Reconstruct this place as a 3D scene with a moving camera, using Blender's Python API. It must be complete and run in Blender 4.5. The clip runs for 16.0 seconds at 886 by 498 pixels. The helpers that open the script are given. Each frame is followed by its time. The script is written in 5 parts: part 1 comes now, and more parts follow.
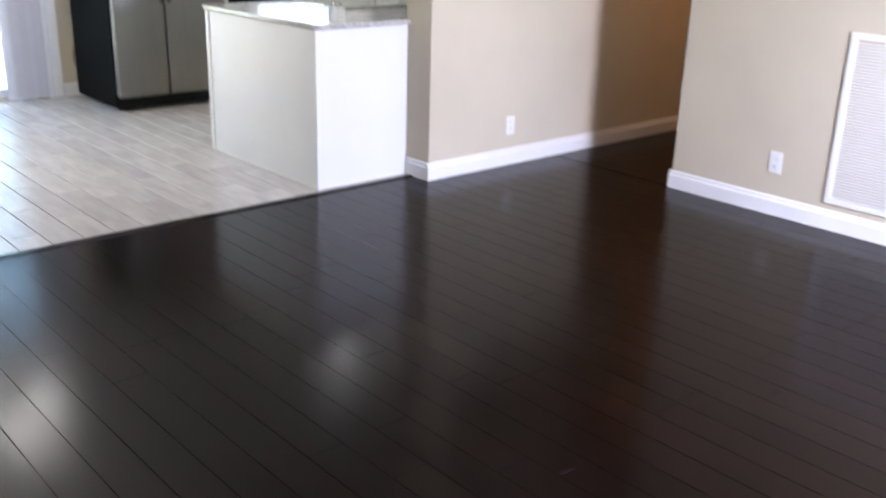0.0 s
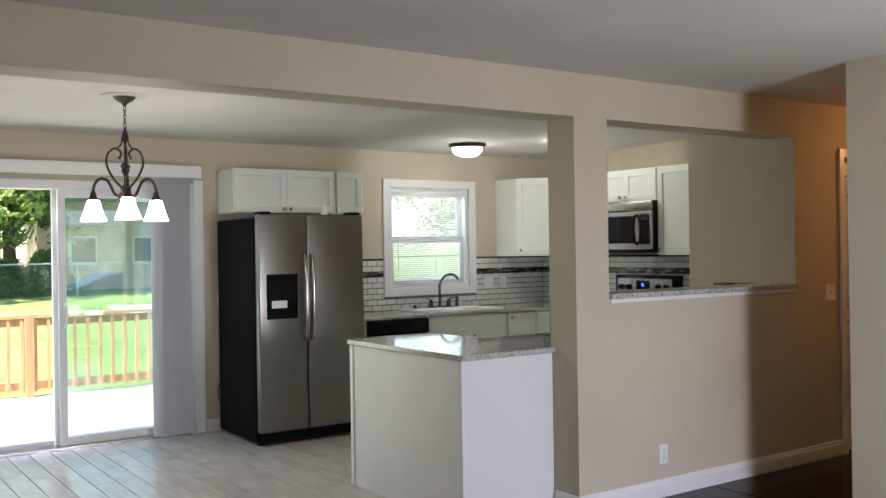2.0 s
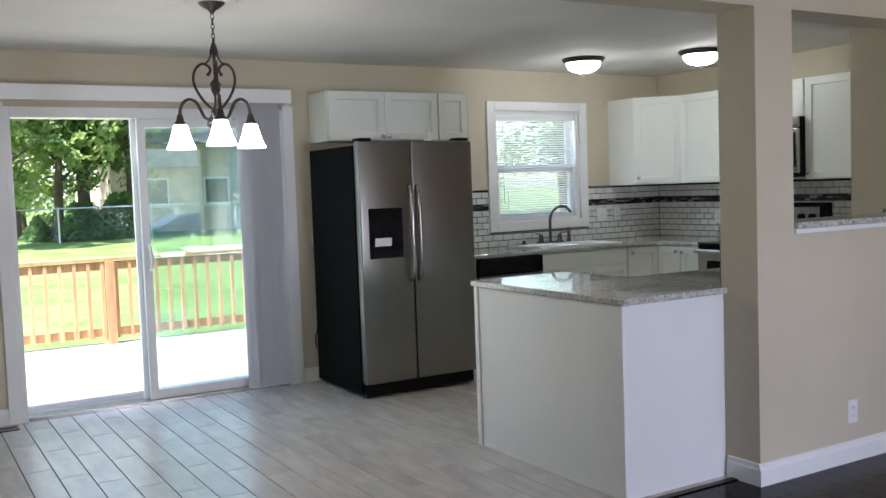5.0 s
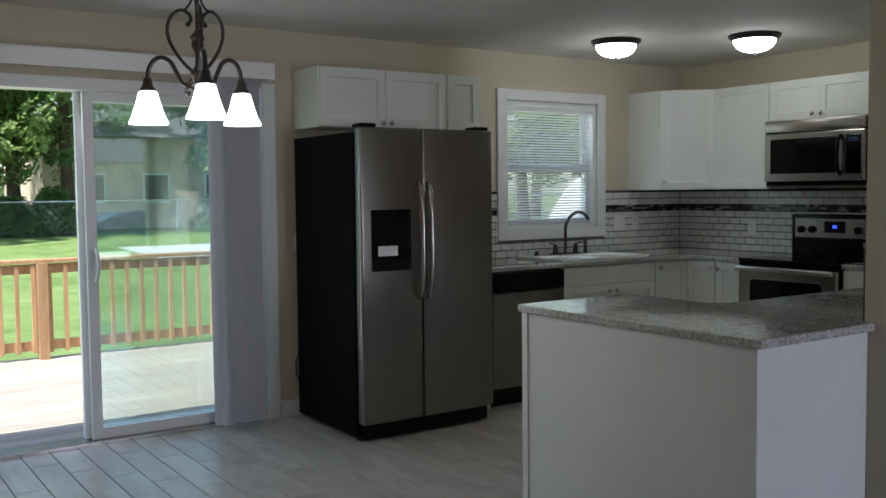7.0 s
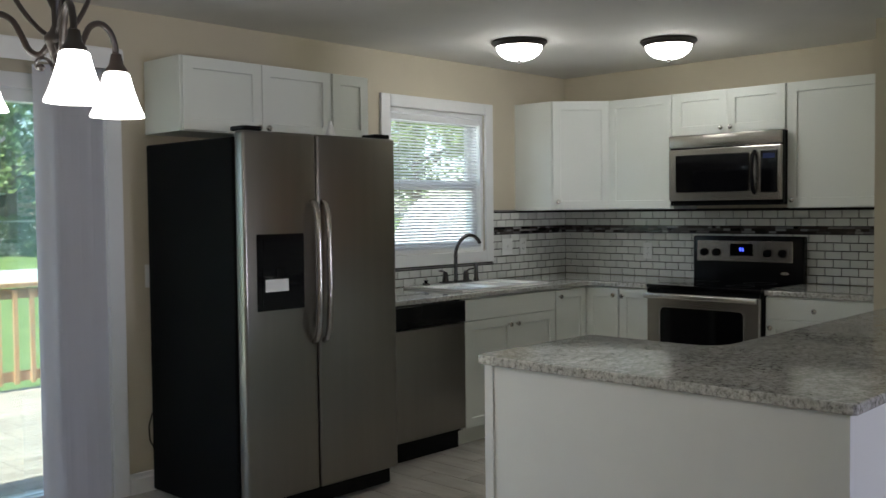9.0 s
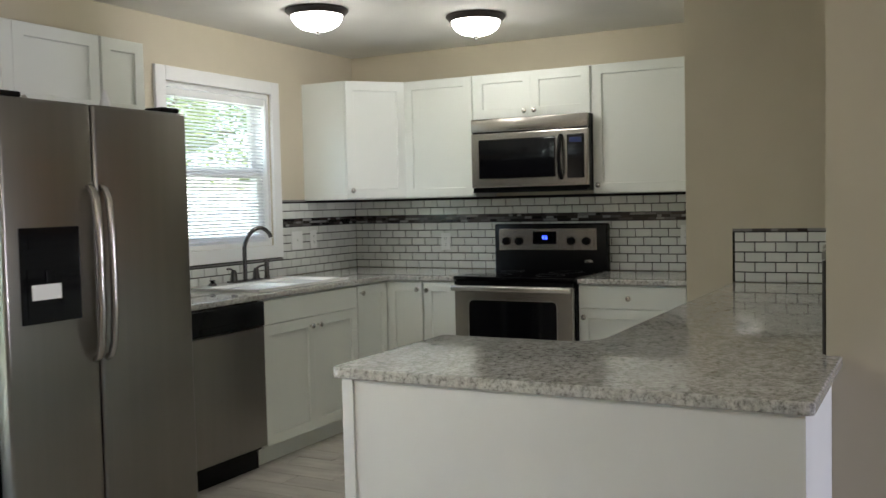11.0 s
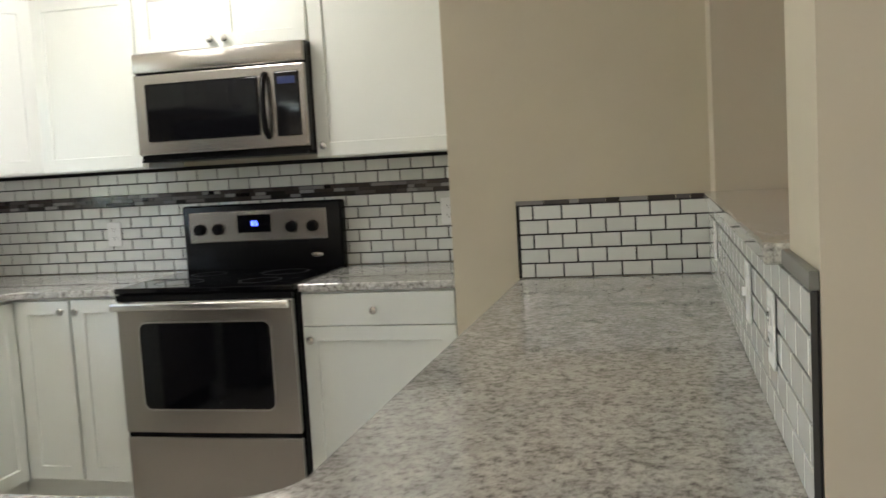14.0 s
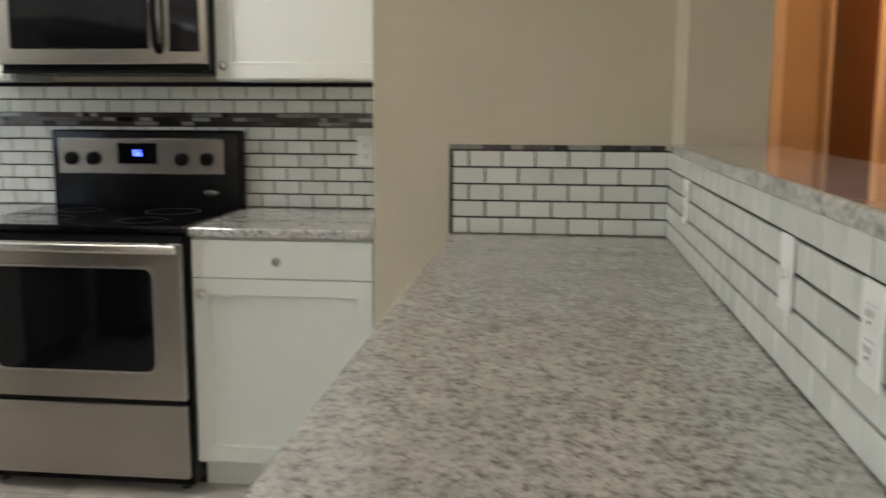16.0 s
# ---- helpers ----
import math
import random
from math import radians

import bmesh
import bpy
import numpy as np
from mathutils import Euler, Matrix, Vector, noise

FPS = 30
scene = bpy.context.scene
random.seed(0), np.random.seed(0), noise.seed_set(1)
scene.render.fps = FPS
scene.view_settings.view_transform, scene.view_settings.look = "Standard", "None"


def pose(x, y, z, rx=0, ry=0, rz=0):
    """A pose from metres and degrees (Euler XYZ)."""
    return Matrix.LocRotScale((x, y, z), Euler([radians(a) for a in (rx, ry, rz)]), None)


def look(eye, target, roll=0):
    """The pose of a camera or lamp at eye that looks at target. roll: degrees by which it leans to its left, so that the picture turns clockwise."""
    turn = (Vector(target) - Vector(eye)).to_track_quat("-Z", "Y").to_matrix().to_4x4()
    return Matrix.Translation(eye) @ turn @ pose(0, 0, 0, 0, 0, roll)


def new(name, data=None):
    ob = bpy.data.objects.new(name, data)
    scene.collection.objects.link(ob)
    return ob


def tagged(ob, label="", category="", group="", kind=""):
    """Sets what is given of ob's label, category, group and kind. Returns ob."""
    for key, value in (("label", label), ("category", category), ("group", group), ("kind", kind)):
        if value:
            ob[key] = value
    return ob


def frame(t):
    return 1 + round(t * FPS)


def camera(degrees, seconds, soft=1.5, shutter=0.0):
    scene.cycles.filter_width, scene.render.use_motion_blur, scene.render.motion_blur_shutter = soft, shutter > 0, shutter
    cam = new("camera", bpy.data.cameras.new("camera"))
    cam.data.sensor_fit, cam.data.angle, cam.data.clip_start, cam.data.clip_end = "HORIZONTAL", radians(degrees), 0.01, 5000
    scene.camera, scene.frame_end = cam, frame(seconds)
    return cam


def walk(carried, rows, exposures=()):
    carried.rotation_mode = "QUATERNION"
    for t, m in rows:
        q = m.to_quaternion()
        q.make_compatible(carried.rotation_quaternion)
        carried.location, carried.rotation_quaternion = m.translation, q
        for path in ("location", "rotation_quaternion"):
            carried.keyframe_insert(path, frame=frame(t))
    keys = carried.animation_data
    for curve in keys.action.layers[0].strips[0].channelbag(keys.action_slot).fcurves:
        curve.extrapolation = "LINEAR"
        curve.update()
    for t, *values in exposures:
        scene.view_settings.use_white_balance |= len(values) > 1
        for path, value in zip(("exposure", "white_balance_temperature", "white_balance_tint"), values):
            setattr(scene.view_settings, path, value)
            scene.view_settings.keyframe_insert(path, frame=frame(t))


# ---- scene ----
cam = camera(50.5, 16.0, 1.5, 0.3)
PATH = [
    (0, (0.981, 1.874, 1.495), (2.239, 3.274, 0.82), 1.7),
    (0.5, (1.011, 2.056, 1.358), (2.178, 3.64, 0.998), 1.2),
    (1, (0.964, 2.097, 1.456), (2.104, 3.731, 1.28), 0.2),
    (1.5, (0.942, 2.082, 1.478), (2.082, 3.725, 1.422), -0.5),
    (2, (0.955, 2.092, 1.477), (2.091, 3.738, 1.478), -0.9),
    (2.5, (0.966, 2.092, 1.476), (2.097, 3.742, 1.502), -1.5),
    (3, (1.005, 2.151, 1.476), (2.077, 3.839, 1.5), -2.0),
    (3.5, (1.02, 2.192, 1.508), (1.952, 3.959, 1.413), -2.6),
    (4, (1.082, 2.48, 1.466), (2.079, 4.208, 1.321), -2.3),
    (4.5, (1.063, 2.73, 1.439), (2.075, 4.45, 1.305), -2.1),
    (7, (1.291, 4.201, 1.408), (2.418, 5.849, 1.285), -0.6),
    (7.5, (1.338, 4.481, 1.393), (2.531, 6.082, 1.284), -0.3),
    (8, (1.362, 4.742, 1.409), (2.632, 6.285, 1.31), -0.4),
    (8.5, (1.416, 5.0, 1.395), (2.769, 6.471, 1.311), -0.3),
    (9, (1.465, 5.257, 1.405), (2.912, 6.636, 1.323), -0.6),
    (9.5, (1.447, 5.463, 1.367), (2.999, 6.722, 1.284), -0.6),
    (12, (2.145, 6.057, 1.359), (3.983, 6.836, 1.235), -1.7),
    (12.5, (2.442, 6.14, 1.338), (4.304, 6.857, 1.199), -1.7),
    (13, (2.735, 6.206, 1.33), (4.619, 6.861, 1.184), -1.9),
    (13.5, (3.06, 6.266, 1.33), (4.965, 6.855, 1.179), -2.2),
    (14, (3.381, 6.322, 1.348), (5.321, 6.775, 1.166), -3.3),
    (14.5, (3.61, 6.365, 1.319), (5.587, 6.557, 1.086), -3.1),
    (15, (3.626, 6.461, 1.314), (5.594, 6.298, 0.996), -1.1),
    (15.5, (3.722, 6.502, 1.306), (5.689, 6.381, 0.96), -0.4),
    (16, (3.817, 6.516, 1.315), (5.781, 6.739, 1.012), 0.2),
]
EXPOSURES = [(0.0, 3.12, 5800, 14), (0.6, 2.85, 6250, 13), (1.5, 2.15, 6300, 11), (2.5, 2.03, 6150, 9), (3.5, 2.07, 5800, 10), (4.5, 1.98, 5750, 10), (5.8, 1.65, 5900, 9),
             (7.0, 0.98, 5800, 7), (8.0, 1.05, 5800, 7), (9.0, 1.5, 6000, 8), (9.5, 1.45, 6000, 8), (11.0, 2.1, 6200, 8), (12.0, 2.14, 6100, 8), (13.0, 2.4, 6200, 10), (14.0, 2.87, 6300, 11), (15.0, 2.85, 6250, 12), (16.0, 2.9, 6250, 12)]
walk(cam, [(t, look(eye, target, roll)) for t, eye, target, roll in PATH], EXPOSURES)

# plan, in metres
XS, YB, CEIL = 7.40, 9.60, 2.44          # range wall, back wall, ceiling
KCEIL = 2.407                            # kitchen ceiling
PY0, PY1 = 5.93, 6.15                    # partition faces
PX0, PX1 = 4.49, 4.74                    # post
XW = 0.15                                # west wall
HEAD = 2.198                             # underside of the header


# ---- world, sun, lamps ----
def make_world():
    w = bpy.data.worlds.new("sky")
    scene.world = w
    w.use_nodes = True
    nt = w.node_tree
    sky = nt.nodes.new("ShaderNodeTexSky")
    sky.sky_type = 'NISHITA'
    sky.sun_disc = False
    sky.sun_elevation = radians(59)
    sky.sun_rotation = radians(-113)
    bg = nt.nodes["Background"]
    bg.inputs[1].default_value = 0.15
    nt.links.new(sky.outputs[0], bg.inputs[0])


make_world()


def lamp(name, kind, m, energy, color, size=0.1, size_y=0.1):
    d = bpy.data.lights.new(name, kind)
    d.energy, d.color = energy, color
    if kind == 'AREA':
        d.shape, d.size, d.size_y = 'RECTANGLE', size, size_y
    elif kind == 'SUN':
        d.angle = radians(0.5)
    else:
        d.shadow_soft_size = size
    ob = new(name, d)
    ob.matrix_world = m
    return ob


SUN_DIR = Vector((-0.48, -0.20, 0.85))
lamp("sun", 'SUN', look(SUN_DIR * 10, (0, 0, 0)), 5.0, (1.0, 0.96, 0.88))
lamp("front_window_light", 'AREA', look((4.19, 1.42, 1.15), (4.0, 4.2, -0.4)), 26, (0.90, 0.85, 1.0), 0.40, 1.25)
lamp("slider_light", 'AREA', look((2.7, 9.75, 1.1), (2.7, 6.0, 0.6)), 2.6, (0.88, 0.98, 1.0), 1.7, 1.8)
lamp("sink_window_light", 'AREA', look((6.0, 9.72, 1.6), (6.0, 6.0, 1.0)), 1.0, (0.92, 1.0, 1.0), 0.85, 0.9)
for lx, ly in ((5.87, 8.81), (6.49, 8.17)):
    lamp("dome_bulb", 'POINT', pose(lx, ly, 2.27), 0.37, (0.98, 0.95, 0.80), 0.07)
lamp("hall_bulb", 'POINT', pose(7.9, 5.40, 2.25), 3.1, (1.0, 0.44, 0.15), 0.06)

# ---- materials ----
def mat(name, color, rough=0.5, metal=0.0, spec=0.5):
    m = bpy.data.materials.new(name)
    m.use_nodes = True
    b = m.node_tree.nodes["Principled BSDF"]
    b.inputs["Base Color"].default_value = (*color, 1)
    b.inputs["Roughness"].default_value = rough
    b.inputs["Metallic"].default_value = metal
    b.inputs["Specular IOR Level"].default_value = spec
    return m


def nodes(m):
    nt = m.node_tree
    return nt, nt.nodes["Principled BSDF"]


def coords(nt, scale=(1, 1, 1), generated=False):
    tc = nt.nodes.new("ShaderNodeTexCoord")
    mp = nt.nodes.new("ShaderNodeMapping")
    mp.inputs["Scale"].default_value = scale
    nt.links.new(tc.outputs["Object"], mp.inputs[0])
    return mp.outputs[0]


def world_coords(nt, scale=(1, 1, 1)):
    g = nt.nodes.new("ShaderNodeNewGeometry")
    mp = nt.nodes.new("ShaderNodeMapping")
    mp.inputs["Scale"].default_value = scale
    nt.links.new(g.outputs["Position"], mp.inputs[0])
    return mp.outputs[0]


def noise_tex(nt, vec, scale, detail=4.0, rough=0.55):
    n = nt.nodes.new("ShaderNodeTexNoise")
    n.inputs["Scale"].default_value = scale
    n.inputs["Detail"].default_value = detail
    n.inputs["Roughness"].default_value = rough
    nt.links.new(vec, n.inputs["Vector"])
    return n.outputs["Fac"]


def ramp(nt, fac, stops):
    r = nt.nodes.new("ShaderNodeValToRGB")
    e = r.color_ramp.elements
    while len(e) < len(stops):
        e.new(0.5)
    for i, (p, c) in enumerate(stops):
        e[i].position = p
        e[i].color = (*c, 1)
    nt.links.new(fac, r.inputs[0])
    return r.outputs[0]


def bump(nt, b, height, strength, dist=0.002):
    n = nt.nodes.new("ShaderNodeBump")
    n.inputs["Strength"].default_value = strength
    n.inputs["Distance"].default_value = dist
    nt.links.new(height, n.inputs["Height"])
    nt.links.new(n.outputs[0], b.inputs["Normal"])


def paint(name, color, rough=0.6, spec=0.3, relief=0.12, scale=160, drift=0.05):
    m = mat(name, color, rough, 0, spec)
    nt, b = nodes(m)
    v = world_coords(nt)
    lo = tuple(c * (1 - drift) for c in color)
    hi = tuple(min(1, c * (1 + drift)) for c in color)
    nt.links.new(ramp(nt, noise_tex(nt, v, 1.7, 5), [(0.3, lo), (0.7, hi)]), b.inputs["Base Color"])
    bump(nt, b, noise_tex(nt, v, scale, 3), relief, 0.001)
    return m


WALL = paint("beige_wall_paint", (0.56, 0.503, 0.385), 0.62, 0.3, 0.22, 110)
CEILING = paint("white_ceiling_paint", (0.74, 0.72, 0.68), 0.8, 0.2, 0.6, 55)
TRIM = paint("white_trim_paint", (0.80, 0.80, 0.79), 0.35, 0.5, 0.05)
CABINET = paint("white_cabinet_paint", (0.76, 0.78, 0.73), 0.34, 0.5, 0.04, 60, 0.025)
PANEL = paint("white_end_panel", (0.78, 0.78, 0.76), 0.45, 0.4, 0.05, 80, 0.03)
PLASTIC = paint("white_plastic", (0.78, 0.78, 0.76), 0.3, 0.5, 0.02)
BLACK = paint("black_plastic", (0.006, 0.006, 0.0065), 0.24, 0.16, 0.05)
BLACKCASE = paint("textured_black_case", (0.004, 0.004, 0.004), 0.6, 0.04, 0.5, 260)
GLASSBLACK = mat("black_glass", (0.004, 0.004, 0.005), 0.06, 0, 0.3)
GROUT = paint("dark_grout", (0.022, 0.020, 0.019), 0.9, 0.2, 0.3, 300)
SLATETRIM = paint("grey_edge_trim", (0.20, 0.20, 0.18), 0.4, 0.3, 0.1, 80)
EDGETRIM = paint("dark_edge_trim", (0.06, 0.058, 0.052), 0.4, 0.3, 0.1, 80)
DARKNICKEL = mat("dark_nickel", (0.16, 0.15, 0.15), 0.25, 1.0)
DOORWOOD = paint("brown_door_wood", (0.16, 0.075, 0.035), 0.45, 0.5, 0.1, 60)
CHROME = mat("brushed_nickel", (0.62, 0.60, 0.57), 0.26, 1.0)
BRONZE = paint("oil_rubbed_bronze", (0.018, 0.012, 0.010), 0.40, 0.6, 0.3, 200, 0.3)
SINKW = mat("white_enamel", (0.82, 0.82, 0.80), 0.12, 0, 0.6)
RUBBER = mat("grey_rubber", (0.05, 0.05, 0.05), 0.8)
DARKGAP = mat("shadow_gap", (0.02, 0.02, 0.02), 0.9)


def steel(name, vertical=True, base=0.31, rough=0.27):
    m = mat(name, (base, base * 0.93, base * 0.85), rough, 1.0)
    nt, b = nodes(m)
    n = noise_tex(nt, coords(nt, (5, 5, 1.5) if vertical else (1.5, 1.5, 5)), 1.0, 3)
    r = nt.nodes.new("ShaderNodeMapRange")
    r.inputs["To Min"].default_value, r.inputs["To Max"].default_value = rough - 0.008, rough + 0.012
    nt.links.new(n, r.inputs["Value"])
    nt.links.new(r.outputs[0], b.inputs["Roughness"])
    f = noise_tex(nt, coords(nt, (25, 25, 0.6) if vertical else (0.6, 0.6, 25)), 1.0, 2)
    nt.links.new(ramp(nt, f, [(0.3, (base * 0.97, base * 0.91, base * 0.84)), (0.7, (base * 1.03, base * 0.96, base * 0.88))]), b.inputs["Base Color"])
    return m


STEEL = steel("brushed_steel", True, 0.27, 0.30)
HANDLE = steel("satin_handle_steel", True, 0.40, 0.24)
STEELH = steel("brushed_steel_horizontal", False, 0.44, 0.25)


def granite(name):
    """Salt and pepper grains over a pale ground, with soft grey clouds."""
    m = mat(name, (0.45, 0.44, 0.41), 0.05, 0, 0.8)
    nt, b = nodes(m)
    v = world_coords(nt)
    col = ramp(nt, noise_tex(nt, v, 66, 4, 0.66), [(0.33, (0.19, 0.18, 0.17)), (0.43, (0.42, 0.41, 0.38)), (0.51, (0.56, 0.55, 0.51)), (0.62, (0.67, 0.66, 0.63))])
    grit = ramp(nt, noise_tex(nt, v, 230, 2, 0.5), [(0.34, (0.35, 0.34, 0.33)), (0.46, (1.0, 1.0, 1.0))])
    cloud = ramp(nt, noise_tex(nt, v, 15, 4, 0.6), [(0.38, (0.72, 0.72, 0.72)), (0.60, (1.0, 1.0, 1.0))])
    for layer, amount in ((grit, 0.4), (cloud, 0.75)):
        mx = nt.nodes.new("ShaderNodeMix")
        mx.data_type, mx.blend_type = 'RGBA', 'MULTIPLY'
        mx.inputs["Factor"].default_value = amount
        nt.links.new(col, mx.inputs["A"])
        nt.links.new(layer, mx.inputs["B"])
        col = mx.outputs["Result"]
    nt.links.new(col, b.inputs["Base Color"])
    return m


GRANITE = granite("speckled_grey_granite")


def planky(name, lo, hi, rough, grain=(3, 60, 60), spec=0.5, relief=0.15, vary=0.25):
    """Boards and plank tiles: grain along y, each piece shifted by its own random."""
    m = mat(name, hi, rough, 0, spec)
    nt, b = nodes(m)
    oi = nt.nodes.new("ShaderNodeObjectInfo")
    g = nt.nodes.new("ShaderNodeNewGeometry")
    off = nt.nodes.new("ShaderNodeVectorMath")
    off.operation = 'MULTIPLY_ADD'
    nt.links.new(oi.outputs["Random"], off.inputs[0])
    off.inputs[1].default_value = (37, 11, 5)
    nt.links.new(g.outputs["Position"], off.inputs[2])
    mp = nt.nodes.new("ShaderNodeMapping")
    mp.inputs["Scale"].default_value = grain
    nt.links.new(off.outputs[0], mp.inputs[0])
    n = noise_tex(nt, mp.outputs[0], 1.0, 6, 0.6)
    col = ramp(nt, n, [(0.3, lo), (0.7, hi)])
    br = nt.nodes.new("ShaderNodeMapRange")
    br.inputs["To Min"].default_value, br.inputs["To Max"].default_value = 1 - vary, 1 + vary * 0.3
    nt.links.new(oi.outputs["Random"], br.inputs["Value"])
    hsv = nt.nodes.new("ShaderNodeHueSaturation")
    nt.links.new(br.outputs[0], hsv.inputs["Value"])
    nt.links.new(col, hsv.inputs["Color"])
    nt.links.new(hsv.outputs[0], b.inputs["Base Color"])
    bump(nt, b, n, relief, 0.001)
    return m


FTILE = planky("grey_plank_tile", (0.46, 0.43, 0.39), (0.60, 0.57, 0.52), 0.26, (14, 3, 14), 0.5, 0.10, 0.12)
HARDWOOD = planky("dark_hardwood", (0.0024, 0.0008, 0.0006), (0.0078, 0.0022, 0.0017), 0.20, (60, 4, 60), 0.12, 0.10, 0.35)
SUBWAY = planky("white_subway_tile", (0.66, 0.67, 0.63), (0.74, 0.75, 0.71), 0.10, (4, 4, 4), 0.55, 0.02, 0.08)
FGROUT = paint("floor_grout", (0.07, 0.062, 0.055), 0.9, 0.2, 0.3, 200)
CEDAR = planky("cedar_board", (0.42, 0.23, 0.11), (0.60, 0.37, 0.19), 0.7, (20, 20, 3), 0.3, 0.4, 0.25)
DECKWOOD = planky("deck_board", (0.34, 0.28, 0.22), (0.48, 0.41, 0.33), 0.75, (3, 40, 40), 0.3, 0.4, 0.2)


def mosaic_mat():
    m = mat("dark_glass_mosaic", (0.1, 0.1, 0.1), 0.15, 0, 0.6)
    nt, b = nodes(m)
    g = nt.nodes.new("ShaderNodeNewGeometry")
    nt.links.new(ramp(nt, g.outputs["Random Per Island"], [(0.0, (0.015, 0.013, 0.013)), (0.45, (0.05, 0.04, 0.035)), (0.7, (0.12, 0.11, 0.11)), (1.0, (0.30, 0.29, 0.28))]), b.inputs["Base Color"])
    return m


MOSAIC = mosaic_mat()


def glass(name, tint=(1, 1, 1), mirror=0.04, sheen=(1, 1, 1)):
    m = bpy.data.materials.new(name)
    m.use_nodes = True
    nt = m.node_tree
    nt.nodes.remove(nt.nodes["Principled BSDF"])
    out = nt.nodes["Material Output"]
    tr = nt.nodes.new("ShaderNodeBsdfTransparent")
    tr.inputs[0].default_value = (*tint, 1)
    gl = nt.nodes.new("ShaderNodeBsdfGlossy")
    gl.inputs["Roughness"].default_value = 0.02
    gl.inputs[0].default_value = (*sheen, 1)
    lw = nt.nodes.new("ShaderNodeLayerWeight")
    lw.inputs[0].default_value = 0.5
    pw = nt.nodes.new("ShaderNodeMath")
    pw.operation = 'POWER'
    pw.inputs[1].default_value = 5.0
    nt.links.new(lw.outputs["Facing"], pw.inputs[0])
    fr = nt.nodes.new("ShaderNodeMath")
    fr.operation = 'MULTIPLY_ADD'
    fr.inputs[1].default_value, fr.inputs[2].default_value = 1 - mirror, mirror
    nt.links.new(pw.outputs[0], fr.inputs[0])
    mx = nt.nodes.new("ShaderNodeMixShader")
    nt.links.new(fr.outputs[0], mx.inputs[0])
    nt.links.new(tr.outputs[0], mx.inputs[1])
    nt.links.new(gl.outputs[0], mx.inputs[2])
    nt.links.new(mx.outputs[0], out.inputs[0])
    return m


GLASS = glass("window_glass", (0.97, 0.99, 0.98))
TINTED = glass("greenish_door_glass", (0.955, 0.985, 0.98), 0.13, (0.85, 1.0, 0.98))


def glow(name, color, strength):
    m = mat(name, (0.8, 0.8, 0.8), 0.4)
    nt, b = nodes(m)
    b.inputs["Emission Color"].default_value = (*color, 1)
    b.inputs["Emission Strength"].default_value = strength
    return m


SHADEGLOW = glow("lit_frosted_shade", (1.0, 0.93, 0.84), 3.0)
DOMEGLOW = glow("lit_frosted_dome", (1.0, 0.95, 0.86), 5.0)
BLUEGLOW = glow("blue_display_digits", (0.03, 0.06, 1.0), 2.0)


def blind_mat(name, color, trans):
    m = bpy.data.materials.new(name)
    m.use_nodes = True
    nt, b = nodes(m)
    b.inputs["Base Color"].default_value = (*color, 1)
    b.inputs["Roughness"].default_value = 0.5
    t = nt.nodes.new("ShaderNodeBsdfTranslucent")
    t.inputs[0].default_value = (*color, 1)
    mx = nt.nodes.new("ShaderNodeMixShader")
    mx.inputs[0].default_value = trans
    nt.links.new(b.outputs[0], mx.inputs[1])
    nt.links.new(t.outputs[0], mx.inputs[2])
    nt.links.new(mx.outputs[0], nt.nodes["Material Output"].inputs[0])
    return m


VANE = blind_mat("grey_vinyl_vane", (0.72, 0.72, 0.76), 0.4)
SLAT = blind_mat("white_blind_slat", (0.80, 0.80, 0.82), 0.3)


def grass_mat():
    m = mat("lawn", (0.1, 0.2, 0.03), 0.9, 0, 0.2)
    nt, b = nodes(m)
    v = world_coords(nt)
    nt.links.new(ramp(nt, noise_tex(nt, v, 0.8, 8, 0.7), [(0.3, (0.11, 0.17, 0.04)), (0.55, (0.20, 0.27, 0.08)), (0.75, (0.32, 0.37, 0.14))]), b.inputs["Base Color"])
    bump(nt, b, noise_tex(nt, v, 40, 4), 0.8, 0.05)
    return m


GRASS = grass_mat()
LEAF = blind_mat("foliage", (0.24, 0.31, 0.09), 0.5)
LEAFD = blind_mat("dark_foliage", (0.12, 0.21, 0.05), 0.5)
BARK = paint("bark", (0.09, 0.065, 0.045), 0.9, 0.2, 1.0, 30, 0.3)
CONCRETE = paint("concrete", (0.48, 0.46, 0.42), 0.9, 0.2, 0.4, 40)
SIDING = paint("pale_siding", (0.62, 0.60, 0.56), 0.7)
BRICKM = paint("tan_brick", (0.62, 0.47, 0.36), 0.85, 0.2, 0.8, 20, 0.25)
ROOFM = paint("grey_shingle", (0.12, 0.11, 0.11), 0.9, 0.2, 0.8, 15, 0.2)
GALV = mat("galvanised_pipe", (0.5, 0.52, 0.53), 0.45, 0.8)
CARPAINT = mat("dark_blue_car_paint", (0.02, 0.035, 0.07), 0.2, 0.3, 0.6)


# ---- mesh helpers ----
def box(bm, x0, x1, y0, y1, z0, z1):
    vs = [bm.verts.new((x, y, z)) for x in (x0, x1) for y in (y0, y1) for z in (z0, z1)]
    for f in ((0, 1, 3, 2), (4, 6, 7, 5), (0, 4, 5, 1), (2, 3, 7, 6), (0, 2, 6, 4), (1, 5, 7, 3)):
        bm.faces.new([vs[i] for i in f])
    return bm


def bx(x0, x1, y0, y1, z0, z1, bevel=0.0, seg=2):
    bm = box(bmesh.new(), x0, x1, y0, y1, z0, z1)
    if bevel:
        bmesh.ops.bevel(bm, geom=bm.edges[:], offset=bevel, segments=seg, profile=0.5, affect='EDGES')
    return bm


